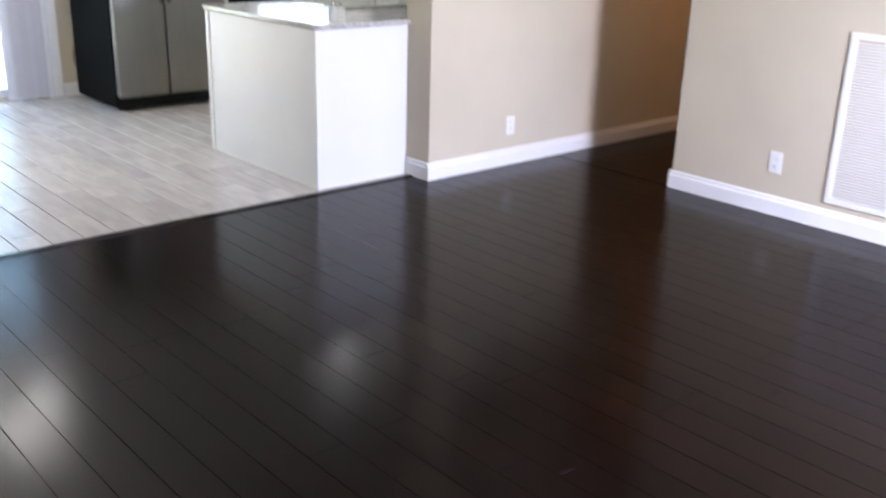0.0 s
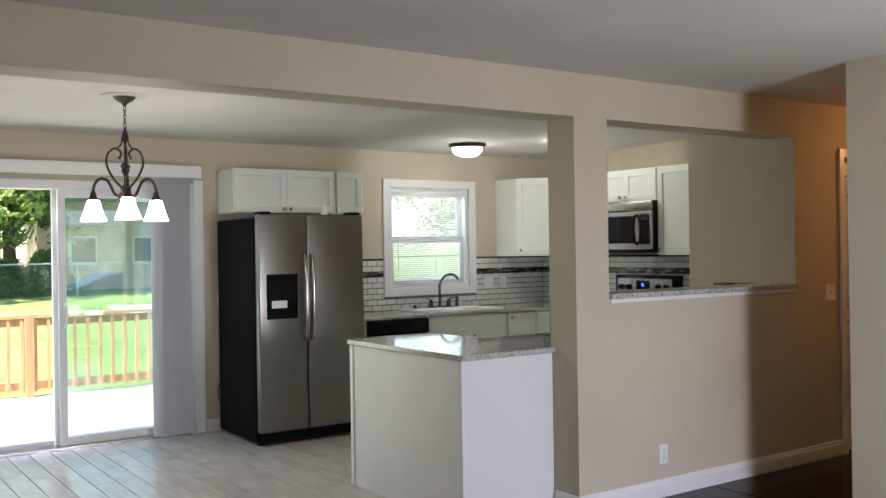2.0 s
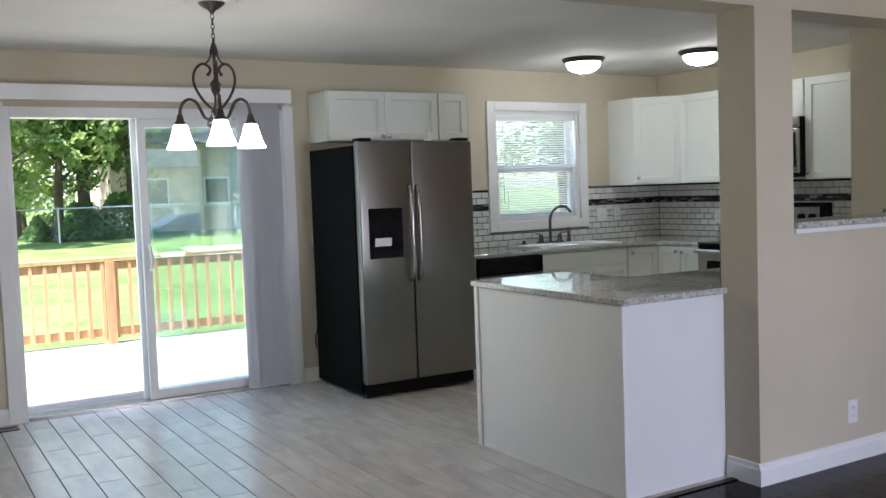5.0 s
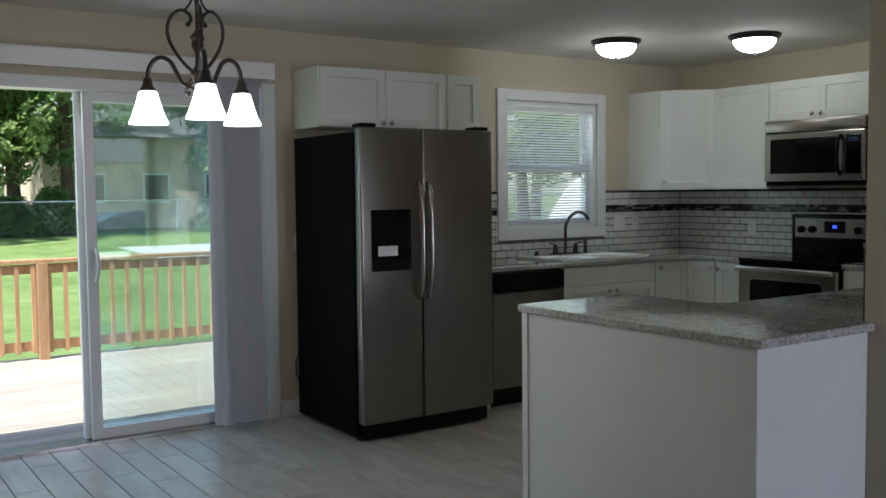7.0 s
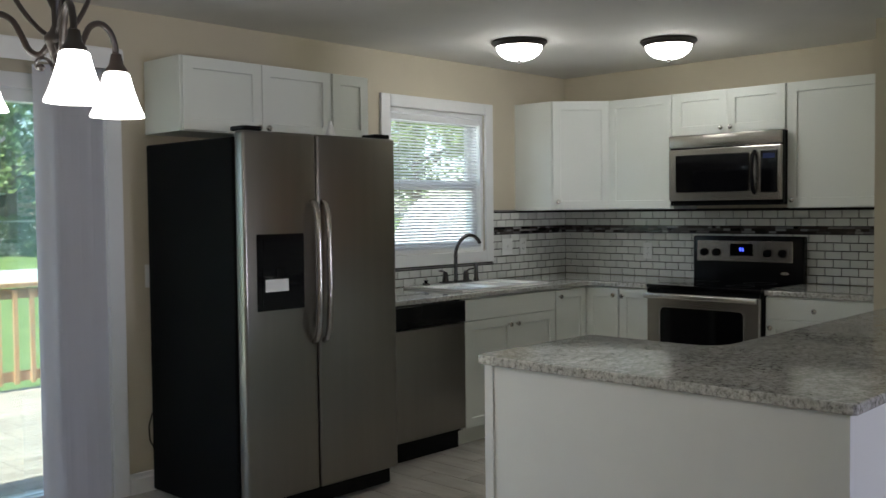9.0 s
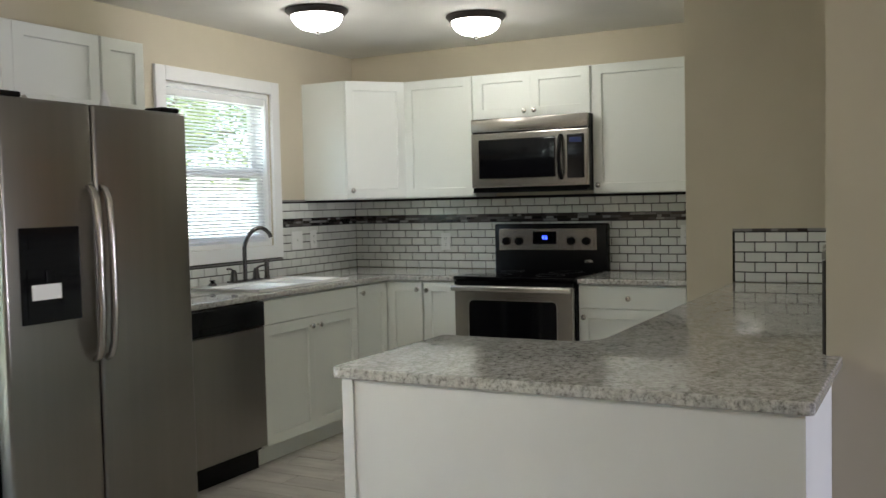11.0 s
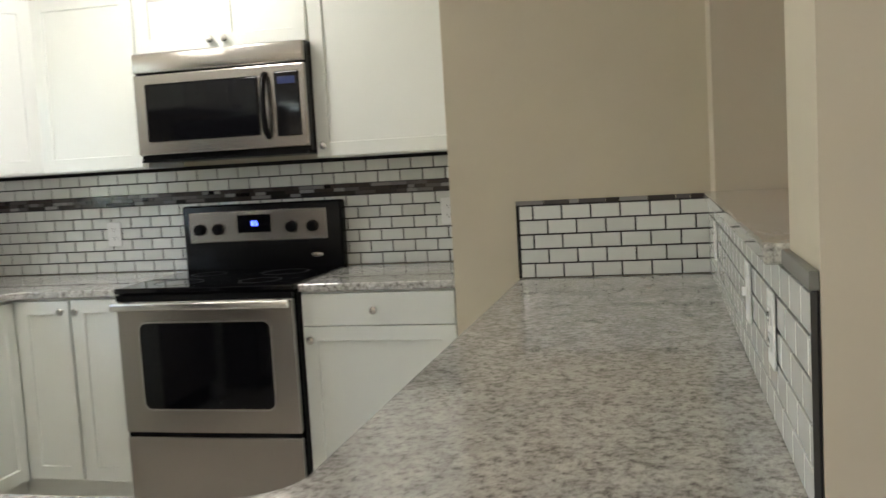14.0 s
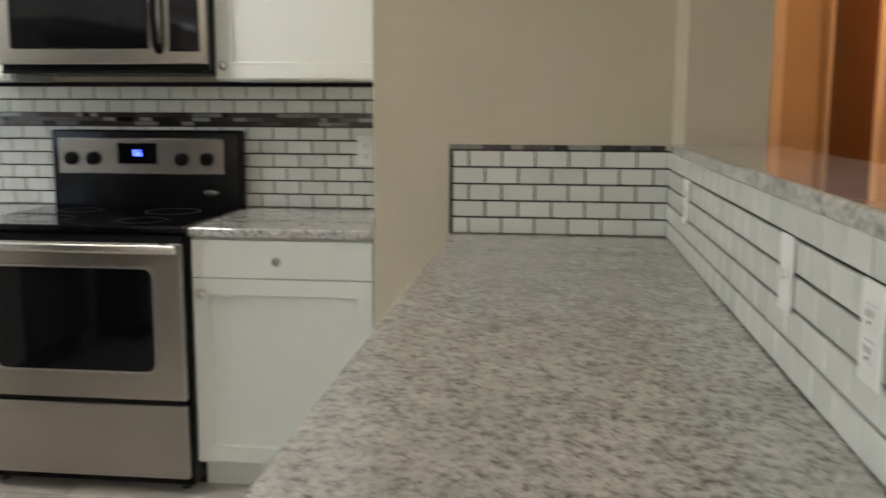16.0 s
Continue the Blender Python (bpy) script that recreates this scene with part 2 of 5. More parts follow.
def ring(bm, c, axis, r, seg):
    q = Vector(axis).to_track_quat('Z', 'Y')
    return [bm.verts.new(Vector(c) + q @ Vector((r * math.cos(a), r * math.sin(a), 0))) for a in (2 * math.pi * i / seg for i in range(seg))]


def bridge(bm, a, b):
    n = len(a)
    for i in range(n):
        bm.faces.new((a[i], a[(i + 1) % n], b[(i + 1) % n], b[i]))


def tube(bm, pts, r, seg=8, caps=True):
    pts = [Vector(p) for p in pts]
    rs = r if isinstance(r, (list, tuple)) else [r] * len(pts)
    rings = []
    t0 = (pts[1] - pts[0]).normalized()
    up = t0.orthogonal().normalized()
    for i, p in enumerate(pts):
        t = (pts[min(i + 1, len(pts) - 1)] - pts[max(i - 1, 0)]).normalized()
        up = (up - t * up.dot(t)).normalized()
        side = t.cross(up)
        rings.append([bm.verts.new(p + (up * math.cos(a) + side * math.sin(a)) * rs[i]) for a in (2 * math.pi * k / seg for k in range(seg))])
    for a, b in zip(rings, rings[1:]):
        bridge(bm, a, b)
    if caps:
        bm.faces.new(list(reversed(rings[0])))
        bm.faces.new(rings[-1])
    return bm


def flowing(pts, n=5):
    """A smooth curve through the points, as more points."""
    p = [Vector(q) for q in pts]
    p = [2 * p[0] - p[1]] + p + [2 * p[-1] - p[-2]]
    out = []
    for a, b, c, d in zip(p, p[1:], p[2:], p[3:]):
        for i in range(n):
            u = i / n
            out.append(0.5 * (2 * b + (c - a) * u + (2 * a - 5 * b + 4 * c - d) * u * u + (3 * b - a - 3 * c + d) * u ** 3))
    return out + [p[-2]]


def lathe(bm, prof, seg=24, c=(0, 0, 0), m=None):
    """Turn a profile of (radius, height) about z."""
    rings = []
    for r, z in prof:
        rings.append([bm.verts.new(Vector(c) + Vector((max(r, 1e-4) * math.cos(a), max(r, 1e-4) * math.sin(a), z))) for a in (2 * math.pi * k / seg for k in range(seg))])
    for a, b in zip(rings, rings[1:]):
        bridge(bm, a, b)
    if m is not None:
        bmesh.ops.transform(bm, matrix=m, verts=[v for r in rings for v in r])
    return bm


def mesh_of(name, bm, material, smooth=False):
    bmesh.ops.recalc_face_normals(bm, faces=bm.faces[:])
    me = bpy.data.meshes.new(name)
    bm.to_mesh(me)
    bm.free()
    me.materials.append(material)
    if smooth:
        me.polygons.foreach_set("use_smooth", [True] * len(me.polygons))
        me.set_sharp_from_angle(angle=radians(38))
    return me


def part(name, bm, material, parent=None, label="", smooth=False, at=None, kind=""):
    ob = new(name, mesh_of(name, bm, material, smooth))
    if parent is not None:
        ob.parent = parent
    if at is not None:
        ob.matrix_local = at
    return tagged(ob, label, kind=kind)


def thing(name, m, label, category, group=""):
    ob = new(name)
    ob.empty_display_size = 0.1
    ob.matrix_world = m if isinstance(m, Matrix) else pose(*m)
    return tagged(ob, label, category, group)


def setting(name, bm, material, label="", smooth=False):
    return part(name, bm, material, None, label, smooth, kind="structure")


def shared(name, me, parent, m, label=""):
    ob = new(name, me)
    ob.parent = parent
    ob.matrix_local = m
    return tagged(ob, label)


def wall_with_holes(axis, p0, p1, a0, a1, z0, z1, holes):
    """A wall between p0 and p1 across, a0..a1 along, with openings (b0, b1, c0, c1)."""
    bm = bmesh.new()
    xs = sorted({a0, a1, *[h[0] for h in holes], *[h[1] for h in holes]})
    for u, v in zip(xs, xs[1:]):
        mid = (u + v) / 2
        cuts = sorted((h[2], h[3]) for h in holes if h[0] < mid < h[1])
        z = z0
        for c0, c1 in cuts + [(z1, z1)]:
            if c0 > z + 1e-4:
                if axis == "x":
                    box(bm, u, v, p0, p1, z, c0)
                else:
                    box(bm, p0, p1, u, v, z, c0)
            z = c1
    bmesh.ops.remove_doubles(bm, verts=bm.verts[:], dist=1e-5)
    seen = {}
    for f in bm.faces:
        key = tuple(round(c, 4) for c in f.calc_center_median())
        seen.setdefault(key, []).append(f)
    bmesh.ops.delete(bm, geom=[f for fs in seen.values() if len(fs) > 1 for f in fs], context='FACES')
    return bm


# ---- large structure ----
WX0, WX1, WZ0, WZ1 = 5.537, 6.447, 1.120, 2.065      # sink window opening
DX0, DX1, DZ1 = 1.77, 3.65, 2.05                     # sliding door opening
GX0, GX1, GZ0, GZ1 = PX1, 6.47, 1.18, HEAD           # pass-through
wall_n = setting("wall_north", wall_with_holes("x", YB, YB + 0.16, XW - 0.15, XS + 0.15, -0.15, CEIL, [(WX0, WX1, WZ0, WZ1), (DX0, DX1, -0.02, DZ1)]), WALL, "beige painted kitchen wall with a window and a sliding door")
wall_e = setting("wall_east", bx(XS, XS + 0.15, 7.0, YB, 0, CEIL), WALL, "beige painted wall behind the range")
setting("wall_west", bx(XW - 0.15, XW, 1.45, YB, 0, CEIL), WALL, "plain beige wall")
setting("wall_south", wall_with_holes("x", 1.30, 1.45, XW - 0.15, 5.72, 0, CEIL, [(3.98, 5.46, 0.5, 2.2)]), WALL, "plain beige wall with a wide front window")
setting("wall_stub", bx(5.57, 5.72, 1.45, 4.98, 0, CEIL), WALL, "beige wall that ends at the hallway")
setting("wall_hall_south", bx(5.72, 10.2, 4.83, 4.98, 0, CEIL), WALL, "beige hallway wall in warm lamp light")
setting("wall_hall_end", bx(9.55, 9.70, 4.981, 5.929, 0, CEIL), WALL, "beige wall at the hallway's end")
wall_p = setting("wall_partition", wall_with_holes("x", PY0, PY1, PX0, 10.2, 0, CEIL, [(GX0, GX1, GZ0, GZ1), (7.03, 7.75, 0, 2.08)]), WALL, "beige partition with a pass-through opening")
setting("header", bx(XW, PX0, PY0, PY1, HEAD, CEIL), WALL, "beige header over the wide opening")
box_w = setting("wall_closet", bx(6.745, XS + 0.15, PY1, 7.07, 0, CEIL), WALL, "beige closet wall beside the counter")
setting("wall_closet_back", bx(XS + 0.151, 10.35, PY1 + 0.001, 6.3, 0, CEIL), WALL, "closet wall behind the louvered door")
setting("ceiling", bx(XW - 0.15, 10.35, 1.3, YB + 0.16, CEIL, CEIL + 0.15), CEILING, "white textured ceiling")
setting("ceiling_kitchen", bx(XW + 0.001, XS - 0.001, PY1 + 0.001, YB - 0.001, KCEIL, CEIL - 0.001), CEILING, "white textured kitchen ceiling")
setting("subfloor_kitchen", bx(XW - 0.15, XS + 0.15, 6.07, YB, -0.16, -0.006), FGROUT, "dark grout between plank tiles")
setting("subfloor_living", bx(XW - 0.15, 10.35, 1.3, 6.07, -0.16, -0.009), DARKGAP, "dark joints between hardwood boards")
floor_k = thing("floor_kitchen", (2.5, 7.8, 0), "pale plank tile floor laid in a running bond", "")
floor_l = thing("floor_living", (2.5, 3.0, 0), "glossy dark hardwood floor", "")
for f in (floor_k, floor_l):
    f["kind"] = "structure"
setting("threshold_strip", bx(XW, PX0, 6.050, 6.090, -0.005, 0.006, 0.003), HARDWOOD, "dark wooden reducer strip between the floors")


def baseboard(name, x0, x1, y0, y1, side):
    """A baseboard with a moulded top; side is the wall's facing direction."""
    bm = bmesh.new()
    prof = [(0, 0), (0.016, 0), (0.016, 0.075), (0.010, 0.085), (0.008, 0.10), (0, 0.104)]
    if side in "sn":
        s = -1 if side == "s" else 1
        ra = [bm.verts.new((x0, y0 + s * p, z)) for p, z in prof]
        rb = [bm.verts.new((x1, y0 + s * p, z)) for p, z in prof]
    else:
        s = -1 if side == "w" else 1
        ra = [bm.verts.new((x0 + s * p, y0, z)) for p, z in prof]
        rb = [bm.verts.new((x0 + s * p, y1, z)) for p, z in prof]
    bridge(bm, ra, rb)
    bm.faces.new(ra)
    bm.faces.new(rb)
    return setting(name, bm, TRIM, "white painted baseboard")


baseboard("baseboard", PX0 - 0.016, 6.97, PY0, 0, "s")
baseboard("baseboard", PX0, 0, PY0 + 0.0005, PY1 - 0.03, "w")
baseboard("baseboard", 5.57, 0, 1.46, 4.996, "w")
baseboard("baseboard", 5.5705, 10.2, 4.98, 0, "n")
baseboard("baseboard", XW, 1.69, YB, 0, "s")
baseboard("baseboard", 3.735, 3.95, YB, 0, "s")
baseboard("baseboard", XW, 0, 1.46, YB, "e")

# sliding door: casing, frame, fixed panel, sliding panel stacked behind it
door = thing("door_1", (2.71, YB, 0), "white sliding patio door standing open on its wooden deck", "")
door["kind"] = "structure"


def local_box(parent, x0, x1, y0, y1, z0, z1, bevel=0.0):
    o = parent.matrix_world.translation if parent else Vector()
    return bx(x0 - o.x, x1 - o.x, y0 - o.y, y1 - o.y, z0 - o.z, z1 - o.z, bevel)


bpy.context.view_layer.update()
part("casing", local_box(door, 1.69, DX0, YB - 0.018, YB - 0.001, 0, 2.075, 0.003), TRIM, door)
part("casing", local_box(door, DX1, 3.73, YB - 0.018, YB - 0.001, 0, 2.075, 0.003), TRIM, door)
part("frame_jamb", local_box(door, DX0, DX0 + 0.035, YB - 0.012, YB + 0.13, 0.0, DZ1, 0.003), TRIM, door)
part("frame_jamb", local_box(door, DX1 - 0.035, DX1, YB - 0.012, YB + 0.13, 0.0, DZ1, 0.003), TRIM, door)
part("frame_head", local_box(door, DX0 + 0.036, DX1 - 0.036, YB - 0.012, YB + 0.13, DZ1 - 0.07, DZ1, 0.003), TRIM, door)
part("sill", local_box(door, DX0 + 0.036, DX1 - 0.036, YB - 0.012, YB + 0.14, -0.01, 0.028, 0.004), STEELH, door, "grey metal sill track")


def glazed_panel(name, x0, x1, y, z0, z1, stile, parent, glassmat, label):
    o = parent.matrix_world.translation
    bm = bmesh.new()
    t = 0.018
    for a in ((x0, x0 + stile, z0, z1), (x1 - stile, x1, z0, z1), (x0 + stile, x1 - stile, z0, z0 + stile * 1.1), (x0 + stile, x1 - stile, z1 - stile, z1)):
        box(bm, a[0] - o.x, a[1] - o.x, y - t - o.y, y + t - o.y, a[2], a[3])
    p = part(name, bm, TRIM, parent, label)
    part("pane", bx(x0 + stile - o.x, x1 - stile - o.x, y - 0.004 - o.y, y + 0.004 - o.y, z0 + stile, z1 - stile), glassmat, p).visible_shadow = False
    return p


glazed_panel("fixed_panel", 2.57, DX1 - 0.037, YB + 0.09, 0.03, DZ1 - 0.072, 0.055, door, TINTED, "fixed panel with greenish glass")
slide = glazed_panel("sliding_panel", 2.60, DX1 - 0.037, YB + 0.035, 0.03, DZ1 - 0.072, 0.055, door, TINTED, "sliding panel with greenish glass")
hb = bmesh.new()
tube(hb, [(-0.075, -0.02, 0.93), (-0.075, -0.055, 0.95), (-0.068, -0.065, 1.02), (-0.075, -0.055, 1.09), (-0.075, -0.02, 1.11)], 0.009, 8)
part("door_handle", hb, PLASTIC, slide, smooth=True)

# sink window
win = thing("window_1", (5.99, YB, 1.1), "white double-hung window with a raised casing over the sink", "")
win["kind"] = "structure"
bpy.context.view_layer.update()
CW = 0.078
for a in ((WX0 - CW, WX0, 1.042, WZ1 + CW), (WX1, WX1 + CW, 1.042, WZ1 + CW), (WX0, WX1, WZ1, WZ1 + CW), (WX0, WX1, 1.042, WZ0)):
    part("casing", local_box(win, a[0], a[1], YB - 0.02, YB - 0.001, a[2], a[3], 0.003), TRIM, win)
fb = bmesh.new()
for a in ((WX0, WX0 + 0.03, WZ0, WZ1), (WX1 - 0.03, WX1, WZ0, WZ1), (WX0 + 0.03, WX1 - 0.03, WZ1 - 0.03, WZ1), (WX0 + 0.03, WX1 - 0.03, WZ0, WZ0 + 0.03)):
    box(fb, a[0] - 5.99, a[1] - 5.99, 0.01, 0.15, a[2] - 1.1, a[3] - 1.1)
part("window_frame", fb, TRIM, win)
ZM = 1.575


for nm, y, z0, z1 in (("lower_sash", YB + 0.07, WZ0 + 0.03, ZM + 0.02), ("upper_sash", YB + 0.11, ZM - 0.02, WZ1 - 0.03)):
    sb = bmesh.new()
    xa, xb = WX0 + 0.03 - 5.99, WX1 - 0.03 - 5.99
    yy = y - YB
    for a in ((xa, xa + 0.04, z0, z1), (xb - 0.04, xb, z0, z1), (xa + 0.04, xb - 0.04, z0, z0 + 0.045), (xa + 0.04, xb - 0.04, z1 - 0.045, z1)):
        box(sb, a[0], a[1], yy - 0.016, yy + 0.016, a[2] - 1.1, a[3] - 1.1)
    s = part(nm, sb, TRIM, win)
    part("pane", bx(xa + 0.04, xb - 0.04, yy - 0.003, yy + 0.003, z0 + 0.045 - 1.1, z1 - 0.045 - 1.1), GLASS, s).visible_shadow = False


# ---- cabinets ----
def shaker(w, h, t=0.02, fr=0.055):
    """A shaker front in the x-z plane, facing -y, with a recessed panel."""
    bm = bmesh.new()
    rings = []
    for inset, y in ((0, 0), (0, -t + 0.0015), (0.0015, -t), (fr, -t), (fr + 0.003, -t + 0.010)):
        rings.append([bm.verts.new(p) for p in ((inset, y, inset), (w - inset, y, inset), (w - inset, y, h - inset), (inset, y, h - inset))])
    for a, b in zip(rings, rings[1:]):
        for k in range(4):
            bm.faces.new((a[k], a[(k + 1) % 4], b[(k + 1) % 4], b[k]))
    bm.faces.new(rings[0][::-1])
    bm.faces.new(rings[-1])
    bmesh.ops.recalc_face_normals(bm, faces=bm.faces[:])
    return bm


def slab(w, h, t=0.02):
    return bx(0, w, -t, 0, 0, h, 0.003)


KNOB = mesh_of("knob", lathe(bmesh.new(), [(0, 0), (0.006, 0), (0.005, 0.012), (0.013, 0.018), (0.016, 0.024), (0.012, 0.030), (0, 0.032)], 16), CHROME, True)


def knob_on(front, x, z, y=-0.02):
    shared("knob", KNOB, front, pose(x, y, z, 90, 0, 0), "round brushed nickel knob")


def cabinet(name, m, w, d, h, fronts, label, toe=0.0, group="kitchen cabinets"):
    """Origin at the front left bottom; the front faces -y. fronts: (x, z, w, h, kind, knob x, knob z)."""
    c = thing(name, m, label, "cabinet", group)
    bm = box(bmesh.new(), 0, w, 0.0, d, toe, h)
    if toe:
        box(bm, 0.0, w, 0.06, d, 0, toe)
    part("body", bm, CABINET, c)
    for x, z, fw, fh, kind, kx, kz in fronts:
        x, z, fw, fh = x - 0.003, z - 0.003, fw + 0.006, fh + 0.006
        f = part("drawer_front" if kind == "slab" else "door", slab(fw, fh) if kind == "slab" else shaker(fw, fh), CABINET, c, at=pose(x, -0.001, z))
        if kx is not None:
            knob_on(f, kx, kz)
    return c


UZ0, UZ1 = 1.398, 2.162
UH = UZ1 - UZ0
# over the fridge
cabinet("upper_cabinet", (3.865, 9.27, 1.80), 0.924, 0.329, 0.362, [(0.012, 0.008, 0.446, 0.346, "door", 0.42, 0.03), (0.466, 0.008, 0.446, 0.346, "door", 0.025, 0.03)], "white two-door cabinet above the refrigerator")
cabinet("upper_cabinet", (4.79, 9.27, 1.80), 0.268, 0.329, 0.362, [(0.008, 0.008, 0.25, 0.346, "door", None, None)], "narrow white cabinet beside the one above the refrigerator")
# range wall uppers, facing -x
R = -90


def east_cabinet(name, y_left, w, x_front, z0, z1, fronts, label, toe=0.0, d=None):
    return cabinet(name, (x_front, y_left, z0, 0, 0, R), w, (XS - x_front - 0.001) if d is None else d, z1 - z0, fronts, label, toe)


east_cabinet("upper_cabinet", 8.985, 0.508, 7.09, UZ0, UZ1, [(0.008, 0.008, 0.484, UH - 0.016, "door", None, None)], "tall white wall cabinet with one plain shaker door")
east_cabinet("upper_cabinet", 8.475, 0.776, 7.09, 1.877, UZ1, [(0.010, 0.008, 0.374, 0.268, "door", 0.345, 0.035), (0.390, 0.008, 0.374, 0.268, "door", 0.03, 0.035)], "short white two-door cabinet over the microwave")
east_cabinet("upper_cabinet", 7.697, 0.624, 7.09, UZ0, UZ1, [(0.008, 0.008, 0.608, UH - 0.016, "door", 0.035, 0.045)], "wide white wall cabinet with one shaker door beside the microwave")


def diagonal_upper():
    c = thing("corner_cabinet", (7.10, 9.30, UZ0), "white diagonal corner wall cabinet with one shaker door", "cabinet", "kitchen cabinets")
    foot = [(6.79, YB - 0.001), (6.79, 9.27), (7.09, 8.987), (XS - 0.001, 8.987), (XS - 0.001, YB - 0.001)]
    bm = bmesh.new()
    a = [bm.verts.new((x - 7.10, y - 9.30, 0)) for x, y in foot]
    b = [bm.verts.new((x - 7.10, y - 9.30, UH)) for x, y in foot]
    bridge(bm, a, b)
    bm.faces.new(a), bm.faces.new(b)
    part("body", bm, CABINET, c)
    v = Vector((7.09 - 6.79, 8.987 - 9.27))
    ang = math.degrees(math.atan2(v.y, v.x))
    f = part("door", shaker(v.length - 0.012, UH - 0.016), CABINET, c, at=pose(6.79 - 7.10, 9.27 - 9.30, 0.008, 0, 0, ang) @ pose(0.006, -0.001, 0))
    knob_on(f, 0.035, 0.05)


diagonal_upper()
# base cabinets
BZ = 0.883
cabinet("sink_base_cabinet", (5.535, 8.985, 0), 0.885, 0.61, BZ, [(0.006, 0.752, 0.873, 0.120, "slab", None, None), (0.006, 0.115, 0.434, 0.628, "door", 0.40, 0.585), (0.444, 0.115, 0.434, 0.628, "door", 0.035, 0.585)], "white sink base cabinet with two shaker doors", 0.10)
east_cabinet("base_cabinet", 8.700, 0.225, 6.785, 0, BZ, [(0.006, 0.115, 0.212, 0.757, "door", 0.03, 0.715)], "narrow white base cabinet beside the range", 0.10)
east_cabinet("base_cabinet", 7.69, 0.617, 6.785, 0, BZ, [(0.006, 0.752, 0.603, 0.120, "slab", 0.294, 0.06), (0.006, 0.115, 0.603, 0.628, "door", 0.035, 0.585)], "white base cabinet with one drawer and one door beside the range", 0.10)


def corner_base():
    c = thing("corner_base_cabinet", (6.9, 9.1, 0), "white corner base cabinet with a folding two-leaf door", "cabinet", "kitchen cabinets")
    foot = [(6.421, YB - 0.001), (6.421, 8.985), (6.785, 8.985), (6.785, 8.701), (XS - 0.001, 8.701), (XS - 0.001, YB - 0.001)]
    bm = bmesh.new()
    a = [bm.verts.new((x - 6.9, y - 9.1, 0.10)) for x, y in foot]
    b = [bm.verts.new((x - 6.9, y - 9.1, BZ)) for x, y in foot]
    bridge(bm, a, b)
    bm.faces.new(a), bm.faces.new(b)
    box(bm, 6.421 - 6.9, XS - 6.901, 9.045 - 9.1, YB - 9.101, 0, 0.10)
    box(bm, 6.845 - 6.9, XS - 6.901, 8.701 - 9.1, 9.045 - 9.1, 0, 0.10)
    part("body", bm, CABINET, c)
    f = part("door", shaker(0.335, 0.757), CABINET, c, at=pose(6.427 - 6.9, 8.984 - 9.1, 0.115))
    knob_on(f, 0.03, 0.715)
    g = part("door", shaker(0.25, 0.757), CABINET, c, at=pose(6.784 - 6.9, 8.960 - 9.1, 0.115, 0, 0, -90))
    knob_on(g, 0.225, 0.715)


corner_base()

# peninsula cabinets with plain end panels
pen = thing("peninsula_cabinet", (4.05, 6.7, 0), "white peninsula cabinet with plain end and back panels", "cabinet", "kitchen cabinets")
part("body", bx(3.865 - 4.05, 4.488 - 4.05, 6.151 - 6.7, 7.32 - 6.7, 0, BZ), CABINET, pen)
part("end_panel", bx(3.850 - 4.05, 3.864 - 4.05, 6.1335 - 6.7, 7.335 - 6.7, 0, BZ), PANEL, pen, "plain white end panel")
part("back_panel", bx(3.865 - 4.05, PX0 - 4.052, 6.136 - 6.7, 6.150 - 6.7, 0, BZ), PANEL, pen, "plain white back panel")
part("corner_trim", bx(3.846 - 4.05, 3.874 - 4.05, 6.128 - 6.7, 6.133 - 6.7, 0, BZ), TRIM, pen)
part("corner_trim", bx(3.843 - 4.05, 3.849 - 4.05, 7.300 - 6.7, 7.335 - 6.7, 0, BZ), TRIM, pen)
c2 = thing("base_cabinet", (5.5, 6.5, 0), "white base cabinets under the long counter beside the partition", "cabinet", "kitchen cabinets")
part("body", bx(4.49 - 5.5, 6.743 - 5.5, PY1 - 6.499, 6.80 - 6.5, 0.1, BZ), CABINET, c2)
part("toe_kick", bx(4.49 - 5.5, 6.743 - 5.5, PY1 - 6.499, 6.73 - 6.5, 0.0, 0.099), CABINET, c2)
for i in range(4):
    f = part("door", shaker(0.545, 0.757), CABINET, c2, at=pose(6.73 - 5.5 - i * 0.555, 0.301, 0.115, 0, 0, 180))
    knob_on(f, 0.035, 0.715)


# ---- worktops ----
def slab_top(name, pts, z0, z1, label, hole=None):
    """A stone top over a plan outline, with an eased edge."""
    bm = bmesh.new()
    t = thing(name, (pts[0][0], pts[0][1], z0), label, "countertop")
    o = Vector((pts[0][0], pts[0][1]))
    a = [bm.verts.new((x - o.x, y - o.y, 0)) for x, y in pts]
    b = [bm.verts.new((x - o.x, y - o.y, z1 - z0)) for x, y in pts]
    bridge(bm, a, b)
    bot, top = bm.faces.new(a), bm.faces.new(b)
    bmesh.ops.recalc_face_normals(bm, faces=bm.faces[:])
    bmesh.ops.bevel(bm, geom=[e for e in top.edges] + [e for e in bot.edges], offset=0.006, segments=3, profile=0.5, affect='EDGES')
    part("slab", bm, GRANITE, t)
    return t


def arc(cx, cy, r, a0, a1, n=8):
    return [(cx + r * math.cos(radians(a0 + (a1 - a0) * i / n)), cy + r * math.sin(radians(a0 + (a1 - a0) * i / n))) for i in range(n + 1)]


